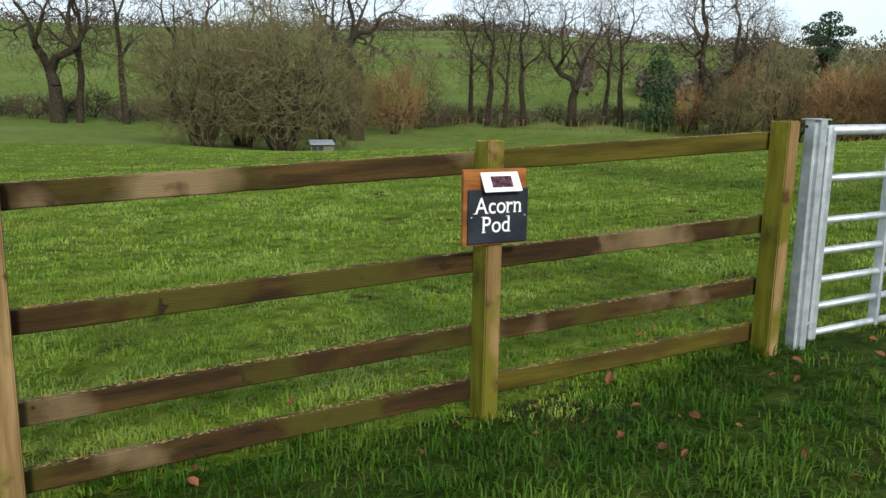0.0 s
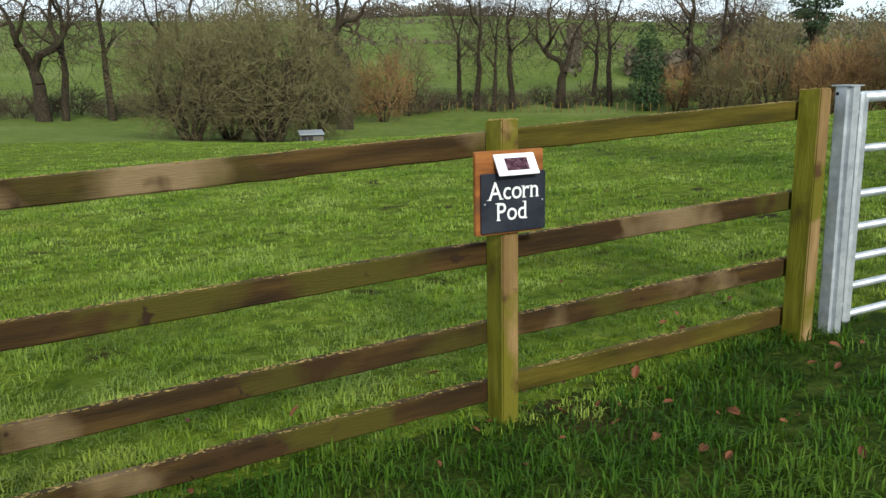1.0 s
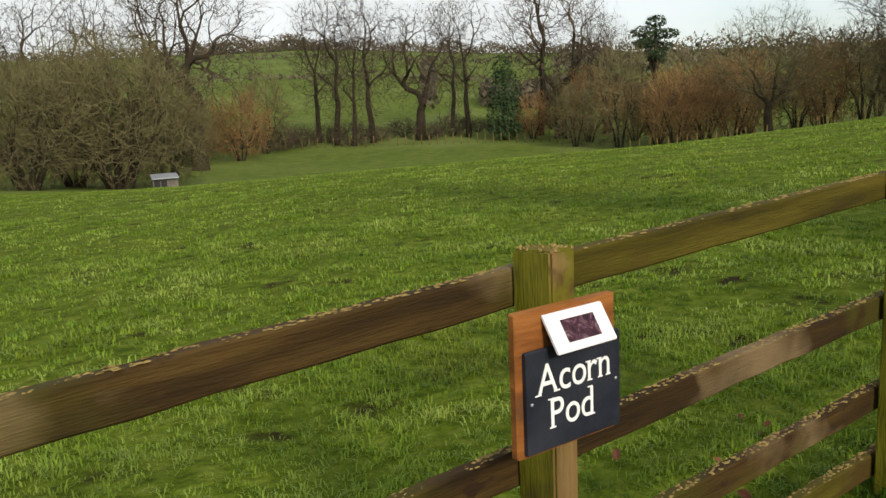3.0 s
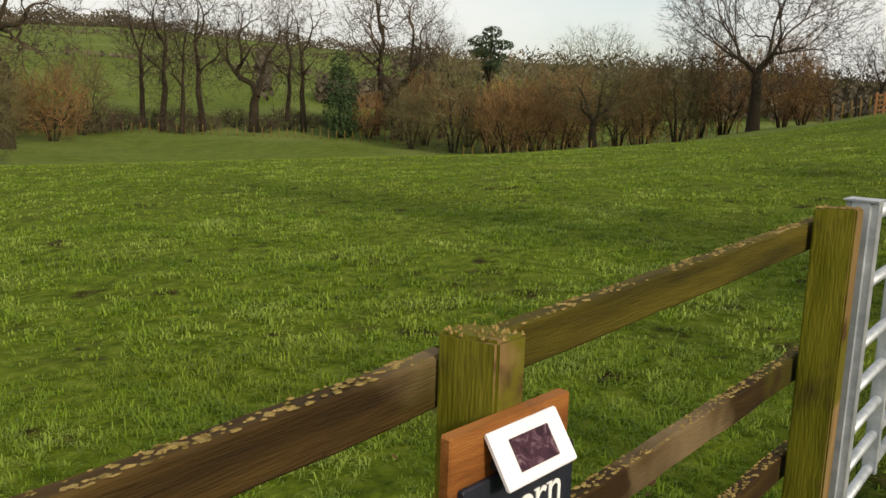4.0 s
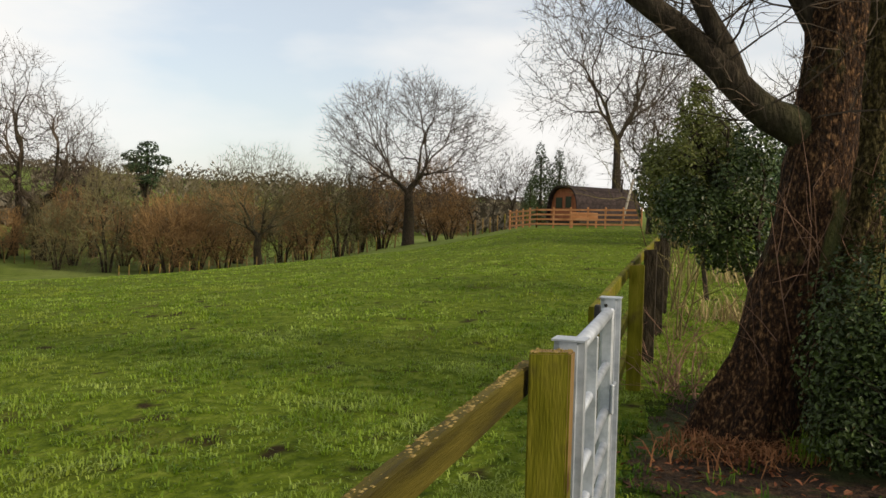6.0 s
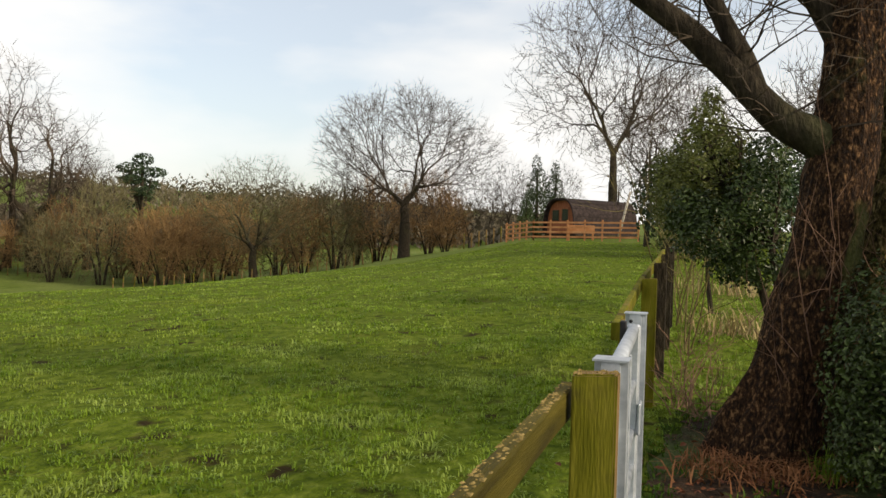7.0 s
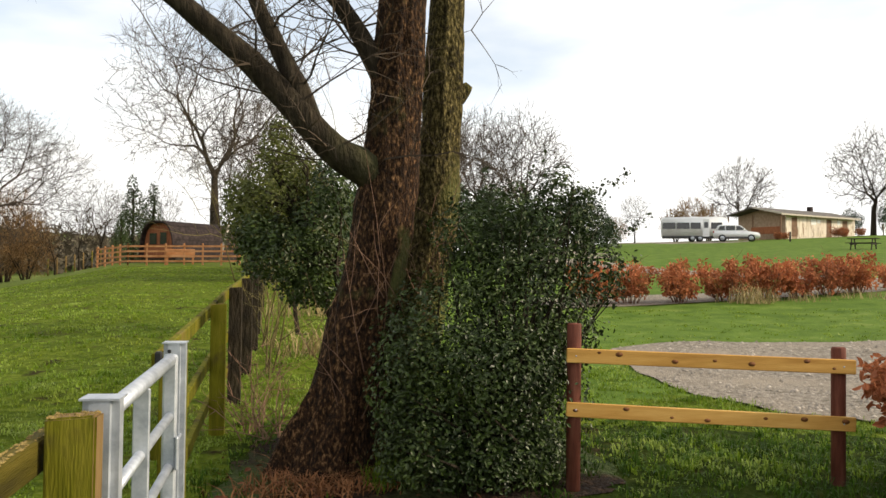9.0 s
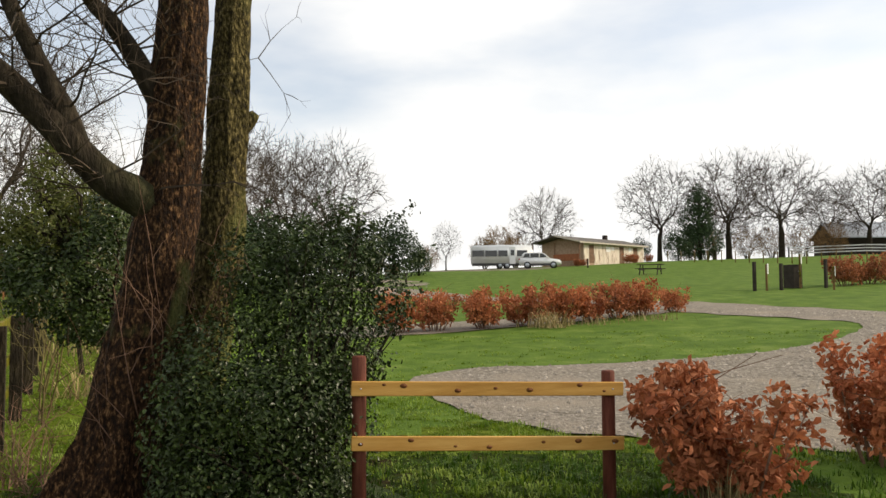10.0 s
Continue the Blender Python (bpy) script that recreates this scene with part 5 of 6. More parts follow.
NEW_FENCE = mat("fresh_orange_timber", [(0.3, (0.28, 0.12, 0.045)), (0.5, (0.4, 0.18, 0.075)), (0.7, (0.48, 0.25, 0.12))], 2, 0.7, 0.2, 20, vary=0.15)
GLASS = mat("dark_window_glass", [(0.3, (0.01, 0.012, 0.014)), (0.7, (0.02, 0.024, 0.028))], 2, 0.08, 0, spec=0.8)
TRIM = mat("pale_trim", [(0.3, (0.4, 0.36, 0.3)), (0.7, (0.52, 0.47, 0.4))], 5, 0.7, 0.1)


def pod(place, heading):
    """An arched pod; its front looks along -y of its own frame."""
    ob = thing("camping_pod", Matrix.Translation(place) @ Matrix.Rotation(radians(-heading), 4, "Z") @ Matrix.Rotation(radians(180), 4, "Z"), "arched timber camping pod with dark shingle roof", "cabin")
    w, h, length = 1.45, 2.55, 6.0
    arch = [(w * math.copysign(abs(math.cos(a)) ** 0.62, math.cos(a)), 0.25 + (h - 0.25) * math.sin(a) ** 0.8) for a in [math.pi * k / 22 for k in range(23)]]
    inner = [(x * 0.93, 0.25 + (z - 0.25) * 0.94) for x, z in arch]
    base = Geo().box((-w, 0.2, 0.0), (w, length - 0.1, 0.25))
    part("base", base, BARK, ob)
    n = len(arch)
    rows = 12
    for i in range(0, n - 1):
        (x0, z0), (x1, z1) = arch[i], arch[i + 1]
        k = 1.0 + 0.008 * (i % 2)
        g = Geo()
        vs = [(x0 * k, 0, z0 * k), (x1 * k, 0, z1 * k), (x1 * k, length, z1 * k), (x0 * k, length, z0 * k), (x0 * 0.95, 0, z0 * 0.96), (x1 * 0.95, 0, z1 * 0.96), (x1 * 0.95, length, z1 * 0.96), (x0 * 0.95, length, z0 * 0.96)]
        g.add(vs, [(0, 1, 2, 3), (7, 6, 5, 4), (4, 5, 1, 0), (3, 2, 6, 7), (0, 3, 7, 4), (1, 5, 6, 2)])
        part("shingle_course", g, SHINGLE, ob)
    for y in (0.3, length - 0.15):
        m = len(inner)
        wall = Geo().prism([(x, z) for x, z in reversed(inner)][::-1], y, y + 0.06)
        part("end_wall", wall, POD_WOOD, ob)
    rim = Geo(True).tube([(x * 0.98, 0.02, z * 0.99) for x, z in arch], 0.05, 6)
    part("arch_trim", rim, SHINGLE, ob, "dark arch trim")
    door = part("door", Geo().box((-0.05, 0.26, 0.27), (0.75, 0.298, 2.0), None, 0.01), POD_WOOD, ob)
    part("window", Geo().box((0.08, 0.24, 1.1), (0.62, 0.258, 1.85)), GLASS, door, "dark glazed door pane")
    part("window", Geo().box((-0.85, 0.26, 1.1), (-0.25, 0.296, 1.8)), GLASS, ob, "dark window")
    part("flue", Geo(True).tube([(0.9, 4.6, 2.0), (0.95, 4.6, 3.1)], 0.06, 8).tube([(0.95, 4.6, 3.1), (0.95, 4.6, 3.18)], 0.09, 8), SHINGLE, ob)
    return ob


pod_place = bearing(79.3, 54.5, 0.1)
pod(pod_place, 306)
part_sticks = thing("leaning_pole", Matrix.Translation(bearing(84.0, 50)), "pale timber pole leaning against the pod", "pole")
part("pole", Geo(True).tube([(0, 0.6, 0.2), (0, 0, 2.9)], 0.07, 8), TRIM, part_sticks)


def deck_fence(points, label):
    ob = thing("deck_fence", Matrix(), label, "fence")
    for a, b in zip(points, points[1:]):
        a, b = Vector(a), Vector(b)
        n = max(1, round((b - a).length / 1.05))
        for k in range(n + 1):
            p = a.lerp(b, k / n)
            part("post", Geo().box((p.x - 0.045, p.y - 0.045, p.z - 0.3), (p.x + 0.045, p.y + 0.045, p.z + 1.22), None, 0.008), NEW_FENCE, ob)
        e = b - a
        m = Matrix.Translation(a) @ e.to_track_quat("X", "Z").to_matrix().to_4x4()
        for z in (0.22, 0.5, 0.78, 1.06):
            part("rail", Geo().box((-0.03, -0.075, z - 0.05), (e.length + 0.03, -0.048, z + 0.05), m), NEW_FENCE, ob)
    return ob


deck_fence([bearing(75.8, 53.5), bearing(77.6, 50.0), bearing(84.6, 48.5)], "fresh orange timber rail fence round the pod deck")
bench = thing("garden_bench", Matrix.Translation(bearing(80.8, 50.0)) @ Matrix.Rotation(radians(100), 4, "Z"), "low orange timber bench behind the deck fence", "bench")
part("seat", Geo().box((-0.8, -0.2, 0.42), (0.8, 0.2, 0.48), None, 0.01), NEW_FENCE, bench)
part("backrest", Geo().box((-0.8, 0.18, 0.5), (0.8, 0.22, 0.9), None, 0.01), NEW_FENCE, bench)
for x in (-0.7, 0.7):
    part("leg", Geo().box((x - 0.05, -0.18, -0.1), (x + 0.05, 0.18, 0.42), None, 0.01), NEW_FENCE, bench)

# ---- wash hut ----
HUT_WALL = mat("weathered_vertical_boards", [(0.3, (0.52, 0.44, 0.34)), (0.5, (0.68, 0.6, 0.5)), (0.7, (0.78, 0.72, 0.63))], 1.2, 0.8, 0.3, 10, (6, 6, 0.4), patches=[(0.7, 0.55, 0.7, (0.3, 0.2, 0.13))], vary=0.12)
HUT_BRICK = mat("brown_brick_wall", [(0.3, (0.3, 0.2, 0.13)), (0.7, (0.46, 0.34, 0.25))], 4, 0.85, 0.3, 20, vary=0.1)
HUT_ROOF = mat("grey_felt_roof", [(0.3, (0.075, 0.068, 0.06)), (0.7, (0.16, 0.145, 0.13))], 1.2, 0.8, 0.2, 8)
DOOR_BROWN = mat("brown_door", [(0.3, (0.11, 0.06, 0.035)), (0.7, (0.2, 0.115, 0.07))], 2, 0.7, 0.1)
WHITE_BOARD = mat("white_noticeboard", [(0.3, (0.68, 0.68, 0.66)), (0.7, (0.82, 0.82, 0.8))], 3, 0.6, 0)


def hut():
    z = float(lie(82, -46.6))
    m = Matrix.Translation((82.0, -46.6, z + 0.35)) @ Matrix.Rotation(math.atan2(-11.4, 5.0), 4, "Z")
    ob = thing("wash_hut", m, "long low timber wash hut with a grey felt roof", "building")
    length, depth = 12.4, 6.0
    rng = random.Random(4)
    # boards of the long front
    k, x = 0, 0.0
    openings = ((1.0, 1.95, 2.05), (7.2, 8.1, 2.05), (10.2, 11.1, 2.05))
    while x < length:
        w = 0.2
        if not any(a - 0.02 < x + w / 2 < b + 0.02 for a, b, _ in openings):
            part("board", Geo().box((x + 0.008, 0.0, -0.3), (x + w - 0.006, 0.03 + 0.012 * (k % 2), 2.3)), HUT_WALL, ob)
        else:
            part("board", Geo().box((x + 0.008, 0.0, 2.03), (x + w - 0.006, 0.03, 2.3)), HUT_WALL, ob)
        x, k = x + w, k + 1
    part("wall", Geo().box((0.02, 0.05, -0.5), (length - 0.02, depth, 2.3)), HUT_BRICK, ob)
    part("gable", Geo().prism([(0.0, 2.3), (depth, 2.3), (depth / 2, 2.95)], 0.0, 0.12, Matrix(((0, 1, 0, 0.02), (1, 0, 0, 0.02), (0, 0, 1, 0), (0, 0, 0, 1)))), HUT_BRICK, ob)
    for a, b, h in openings:
        d = part("door", Geo().box((a, -0.005, 0.0), (b, 0.045, h), None, 0.01), DOOR_BROWN, ob)
        part("handle", Geo(True).tube([(b - 0.1, -0.03, 1.0), (b - 0.1, -0.01, 1.0)], 0.03, 8), GALV, d)
    for x0, x1, z0, z1 in ((4.4, 5.3, 1.35, 2.05), (5.5, 6.1, 1.55, 2.0), (9.2, 9.8, 1.5, 2.0)):
        part("noticeboard", Geo().box((x0, -0.02, z0), (x1, 0.0, z1), None, 0.01), WHITE_BOARD, ob, "white noticeboard")
    for s in (0, 1):
        y0, y1 = (-0.6, depth / 2) if s == 0 else (depth / 2, depth + 0.4)
        z0, z1 = (2.22, 3.05) if s == 0 else (3.05, 2.3)
        g = Geo().add([(-1.5, y0, z0), (length + 0.3, y0, z0), (length + 0.3, y1, z1), (-1.5, y1, z1), (-1.5, y0, z0 + 0.12), (length + 0.3, y0, z0 + 0.12), (length + 0.3, y1, z1 + 0.12), (-1.5, y1, z1 + 0.12)],
                      [(3, 2, 1, 0), (4, 5, 6, 7), (0, 1, 5, 4), (2, 3, 7, 6), (1, 2, 6, 5), (3, 0, 4, 7)])
        part("roof_slope", g, HUT_ROOF, ob)
    part("fascia", Geo().box((-1.52, -0.62, 2.16), (length + 0.32, -0.58, 2.32)), TRIM, ob, "pale fascia board")
    part("verge", Geo().add([(-1.55, -0.62, 2.2), (-1.55, depth / 2, 3.02), (-1.55, depth / 2, 3.2), (-1.55, -0.62, 2.38), (-1.5, -0.62, 2.2), (-1.5, depth / 2, 3.02), (-1.5, depth / 2, 3.2), (-1.5, -0.62, 2.38)],
                             [(0, 1, 2, 3), (7, 6, 5, 4), (0, 4, 5, 1), (1, 5, 6, 2), (2, 6, 7, 3), (3, 7, 4, 0)]), TRIM, ob, "pale verge board")
    for y in (-0.4, depth * 0.5, depth + 0.2):
        part("porch_post", Geo().box((-1.4, y, -0.3), (-1.28, y + 0.12, 2.3)), DOOR_BROWN, ob)
    part("porch_rail", Geo().box((-1.45, -0.3, 0.2), (-1.4, 3.2, 0.95), None, 0.01), POD_WOOD, ob, "red-brown porch boards")
    part("chimney", Geo().box((9.4, 3.4, 2.8), (9.9, 3.9, 3.75), None, 0.03), SHINGLE, ob, "short dark chimney")
    return ob


hut()
for k, (u, w) in enumerate(((-3.0, 0.8), (-2.2, 0.7), (6.2, 1.1), (7.0, 0.9), (9.8, 0.9))):
    p = Vector((82.0, -46.6, 0)) + Vector((0.4, -0.916, 0)) * u + Vector((-0.916, -0.4, 0)) * (1.2 + 0.3 * k)
    again(hedge[k % 2], on_ground(p.x, p.y), 40 * k, w)

# ---- caravan and car ----
WHITE_BODY = mat("white_gelcoat", [(0.3, (0.72, 0.73, 0.74)), (0.7, (0.82, 0.83, 0.83))], 1.5, 0.25, 0, spec=0.6)
GREY_PLASTIC = mat("grey_plastic", [(0.3, (0.05, 0.05, 0.055)), (0.7, (0.1, 0.1, 0.105))], 8, 0.5, 0)
RUBBER = mat("tyre_rubber", [(0.3, (0.015, 0.015, 0.015)), (0.7, (0.03, 0.03, 0.03))], 10, 0.8, 0.1)
RED_LENS = mat("red_lens", [(0.3, (0.3, 0.02, 0.015)), (0.7, (0.4, 0.03, 0.02))], 8, 0.2, 0)


def smooth_prism(outline, y0, y1, bevel):
    """An outline in x and z drawn out along y with rounded edges."""
    bm = bmesh.new()
    vs = [bm.verts.new((x, y0, z)) for x, z in outline]
    f = bm.faces.new(vs)
    r = bmesh.ops.extrude_face_region(bm, geom=[f])
    bmesh.ops.translate(bm, verts=[v for v in r["geom"] if isinstance(v, bmesh.types.BMVert)], vec=(0, y1 - y0, 0))
    bmesh.ops.recalc_face_normals(bm, faces=bm.faces[:])
    bmesh.ops.bevel(bm, geom=bm.edges[:], offset=bevel, segments=3, affect="EDGES", clamp_overlap=True)
    for f in bm.faces:
        f.smooth = True
    return bm


def wheel(ob, x, y, r, out):
    t = part("wheel", Geo(True).tube([(x, y - 0.1 * out, r), (x, y - 0.08 * out, r), (x, y + 0.08 * out, r), (x, y + 0.1 * out, r)], [r * 0.85, r, r, r * 0.85], 20), RUBBER, ob)
    part("rim", Geo(True).tube([(x, y + 0.085 * out, r), (x, y + 0.115 * out, r)], [r * 0.66, r * 0.6], 16), GALV, t, "silver wheel rim")
    return t


def caravan(place, heading):
    ob = thing("caravan", Matrix.Translation(place) @ Matrix.Rotation(radians(heading), 4, "Z"), "long white touring caravan with a dark window band", "caravan")
    out = [(-3.4, 0.45), (3.0, 0.45), (3.4, 0.85), (3.38, 1.5), (3.05, 2.35), (2.7, 2.55), (-3.2, 2.5), (-3.45, 2.2)]
    part("body", smooth_prism(out, -1.15, 1.15, 0.08), WHITE_BODY, ob)
    for x0, x1 in ((-3.3, -2.0), (-1.9, -0.6), (-0.5, 0.5), (1.5, 2.6)):
        part("window", Geo().box((x0, -1.175, 1.3), (x1, -1.145, 1.95), None, 0.03), GLASS, ob, "dark tinted window")
    door = part("door", Geo().box((0.7, -1.17, 0.5), (1.35, -1.14, 2.3), None, 0.03), WHITE_BODY, ob)
    part("door_window", Geo().box((0.82, -1.18, 1.4), (1.22, -1.165, 2.0), None, 0.02), GLASS, door)
    part("skirt", Geo().box((-3.3, -1.16, 0.38), (3.1, 1.16, 0.62), None, 0.05), GREY_PLASTIC, ob, "grey lower skirt")
    for x in (-0.3, 0.45):
        wheel(ob, x, -1.05, 0.32, -1)
        wheel(ob, x, 1.05, 0.32, 1)
    part("drawbar", Geo(True).tube([(3.0, -0.5, 0.45), (4.6, 0, 0.45)], 0.05, 6).tube([(3.0, 0.5, 0.45), (4.6, 0, 0.45)], 0.05, 6), GALV, ob)
    part("roof_vent", Geo().box((-0.6, -0.4, 2.5), (0.2, 0.4, 2.62), None, 0.04), WHITE_BODY, ob)
    return ob


def car(place, heading):
    ob = thing("car", Matrix.Translation(place) @ Matrix.Rotation(radians(heading), 4, "Z"), "white sport utility car parked beside the caravan", "car")
    lower = [(-2.15, 0.35), (2.1, 0.35), (2.18, 0.6), (2.1, 0.86), (1.2, 1.0), (0.95, 1.05), (-2.05, 1.08), (-2.2, 0.8)]
    part("body", smooth_prism(lower, -0.9, 0.9, 0.07), WHITE_BODY, ob)
    upper = [(-2.0, 1.02), (1.05, 1.02), (0.35, 1.58), (0.1, 1.66), (-1.5, 1.66), (-1.8, 1.55)]
    cabin = part("cabin", smooth_prism(upper, -0.78, 0.78, 0.06), WHITE_BODY, ob)
    for s in (-1, 1):
        for xs in (((-0.05, 1.12), (0.85, 1.12), (0.3, 1.52), (-0.05, 1.55)), ((-1.0, 1.12), (-0.12, 1.12), (-0.12, 1.55), (-1.0, 1.56)), ((-1.75, 1.14), (-1.08, 1.12), (-1.08, 1.56), (-1.55, 1.53))):
            y = s * 0.785
            part("side_window", Geo().prism(list(xs), min(y, y + s * 0.012), max(y, y + s * 0.012)), GLASS, cabin)
        part("sill", Geo().box((-1.3, s * 0.91 - 0.02, 0.32), (1.3, s * 0.91 + 0.02, 0.48), None, 0.01), GREY_PLASTIC, ob)
        part("mirror", Geo().box((0.62, s * 0.98 - 0.08, 1.05), (0.8, s * 0.98 + 0.08, 1.2), None, 0.03), WHITE_BODY, ob)
        part("headlight", Geo().box((1.95, s * 0.68 - 0.18, 0.72), (2.16, s * 0.68 + 0.18, 0.86), None, 0.03), GLASS, ob)
        part("tail_light", Geo().box((-2.2, s * 0.75 - 0.12, 0.85), (-2.08, s * 0.75 + 0.12, 1.05), None, 0.03), RED_LENS, ob, "red tail light")
        for x in (-1.32, 1.35):
            wheel(ob, x, s * 0.82, 0.35, s)
    part("windscreen", Geo().add([(1.02, -0.68, 1.08), (1.02, 0.68, 1.08), (0.4, 0.6, 1.57), (0.4, -0.6, 1.57)], [(0, 1, 2, 3)]), GLASS, cabin)
    return ob


caravan(bearing(115.4, 90), -113)
car(bearing(118.0, 86.5), -120)


# ---- picnic table, bollards, signs ----
DARK_WOOD = mat("dark_picnic_timber", [(0.3, (0.02, 0.016, 0.013)), (0.7, (0.05, 0.04, 0.032))], 4, 0.8, 0.3, 30)


def picnic_table(place, turn):
    ob = thing("picnic_table", Matrix.Translation(place) @ Matrix.Rotation(radians(turn), 4, "Z"), "dark timber picnic table with fixed benches on the grass", "picnic table")
    for k in range(5):
        part("top_plank", Geo().box((-0.95, -0.36 + k * 0.145, 0.72), (0.95, -0.225 + k * 0.145, 0.77), None, 0.008), DARK_WOOD, ob)
    for s in (-1, 1):
        for k in range(2):
            y = s * (0.6 + 0.13 * k)
            part("bench_plank", Geo().box((-0.95, y - 0.06, 0.42), (0.95, y + 0.06, 0.465), None, 0.008), DARK_WOOD, ob)
    for x in (-0.65, 0.65):
        for s in (-1, 1):
            part("leg", Geo().add([(x - 0.03, s * 0.25, 0.72), (x + 0.03, s * 0.25, 0.72), (x + 0.03, s * 0.36, 0.72), (x - 0.03, s * 0.36, 0.72), (x - 0.03, s * 0.62, -0.1), (x + 0.03, s * 0.62, -0.1), (x + 0.03, s * 0.73, -0.1), (x - 0.03, s * 0.73, -0.1)],
                                  [(0, 1, 2, 3), (7, 6, 5, 4), (0, 4, 5, 1), (1, 5, 6, 2), (2, 6, 7, 3), (3, 7, 4, 0)]), DARK_WOOD, ob)
        part("crossbar", Geo().box((x - 0.03, -0.75, 0.34), (x + 0.03, 0.75, 0.42), None, 0.008), DARK_WOOD, ob)
    return ob


picnic_table(bearing(125.3, 63), 40)


def bollard(place, tall, label="dark timber marker post on the campsite"):
    ob = thing("marker_post", Matrix.Translation(place), label, "post", "marker posts")
    part("shaft", Geo().box((-0.06, -0.06, -0.2), (0.06, 0.06, tall), None, 0.012), DARK_WOOD, ob)
    return ob


for h, r, tall in ((106.6, 55, 0.75), (108.7, 55, 0.7), (121.2, 82, 0.9)):
    bollard(bearing(h, r), tall)
for h, r, tall in ((131.7, 36.5, 1.2), (133.3, 37, 1.1), (135.9, 38, 1.2)):
    bollard(bearing(h, r), tall, "weathered fence post beside the track")


def notice(place, w, h0, h1, label, facing=-48):
    ob = thing("notice_board", Matrix.Translation(place) @ Matrix.Rotation(radians(facing), 4, "Z"), label, "sign", "campsite notices")
    part("post", Geo().box((-0.045, 0.0, -0.2), (0.045, 0.09, h1 - 0.03), None, 0.01), POST_WOOD, ob)
    part("panel", Geo().box((-w / 2, -0.02, h0), (w / 2, -0.002, h1), None, 0.006), WHITE_BOARD, ob, "blank white panel")
    rng = random.Random(int(w * 100))
    for k in range(4):
        z = h1 - (k + 0.8) * (h1 - h0) / 5
        part("text_bar", Geo().box((-w * 0.38, -0.0225, z - 0.012), (w * rng.uniform(0.1, 0.38), -0.0205, z + 0.012)), GREY_PLASTIC, ob)
    return ob


notice(bearing(132.5, 36.6), 0.42, 0.68, 1.1, "small white notice on a wooden post")
notice(bearing(134.5, 38.5), 0.42, 1.05, 1.5, "tall white notice on a wooden post")
notice(bearing(136.4, 36.5), 0.4, 0.55, 0.95, "small pale notice beside the hedge")
tap = thing("water_point", Matrix.Translation(bearing(134.0, 38.8)), "dark timber water point cabinet beside the notices", "water point")
part("cabinet", Geo().box((-0.3, -0.25, -0.1), (0.3, 0.25, 1.0), None, 0.02), DARK_WOOD, tap)
part("tap", Geo(True).tube([(-0.3, 0, 0.7), (-0.4, 0, 0.7), (-0.42, 0, 0.62)], 0.02, 8), GALV, tap)
stone_box = thing("stone_bin", Matrix.Translation(bearing(107.8, 72)), "small pale brick-built bin store under the trees", "bin store")
part("body", Geo().box((-0.7, -0.5, -0.3), (0.7, 0.5, 1.0), None, 0.03), HUT_BRICK, stone_box)
part("lid", Geo().box((-0.78, -0.58, 1.0), (0.78, 0.58, 1.12), None, 0.02), TRIM, stone_box)

# ---- feeder in the valley ----
feeder = thing("livestock_shelter", Matrix.Translation(bearing(18.3, 57, -0.25)) @ Matrix.Rotation(radians(-12), 4, "Z"), "small grey metal livestock shelter with dark openings in the pasture", "animal shelter")
part("body", Geo().add([(-0.8, -0.6, 0), (0.8, -0.6, 0), (0.8, 0.6, 0), (-0.8, 0.6, 0), (-0.8, -0.6, 1.0), (0.8, -0.6, 1.0), (0.65, 0.6, 1.25), (-0.65, 0.6, 1.25)],
                       [(3, 2, 1, 0), (4, 5, 6, 7), (0, 1, 5, 4), (1, 2, 6, 5), (2, 3, 7, 6), (3, 0, 4, 7)]), HUT_ROOF, feeder)
for x in (-0.72, -0.28):
    part("opening", Geo().box((x, -0.62, 0.15), (x + 0.36, -0.6, 0.85)), BLACK, feeder, "dark opening")
part("roof", Geo().box((-0.85, -0.65, 1.0), (0.85, 0.62, 1.06), Matrix.Translation((0, 0, 0)) @ Matrix.Rotation(radians(11), 4, "X") @ Matrix.Translation((0, 0, 0.1)), 0.02), GALV, feeder)

# ---- pasture fence posts in the valley and round the campsite ----
post_kind = thing("stake", Matrix.Translation(bearing(26.5, 104)), "thin weathered wire-fence stake on the hedge line", "fence post", "wire fence stakes")
part("shaft", Geo(True).tube([(0, 0, -0.3), (0, 0, 1.2), (0, 0, 1.25)], [0.06, 0.055, 0.02], 7), POST_WOOD, post_kind)
rng = random.Random(15)
for k in range(34):
    copy_thing(post_kind, Matrix.Translation(bearing(27.0 + k * 0.55, 106 - 0.1 * k + rng.gauss(0, 0.3))))
for k in range(30):
    copy_thing(post_kind, Matrix.Translation(bearing(50.0 + k * 0.62, 80 - k * 0.25 + rng.gauss(0, 0.4))) @ Matrix.Rotation(rng.gauss(0, 0.08), 4, "X"))
for k in range(16):
    copy_thing(post_kind, Matrix.Translation(bearing(126.5 + k * 0.85, 100 - k * 1.4)))
for k in range(9):
    copy_thing(post_kind, Matrix.Translation(bearing(73.0 + k * 0.5, 68 - k * 0.8)))

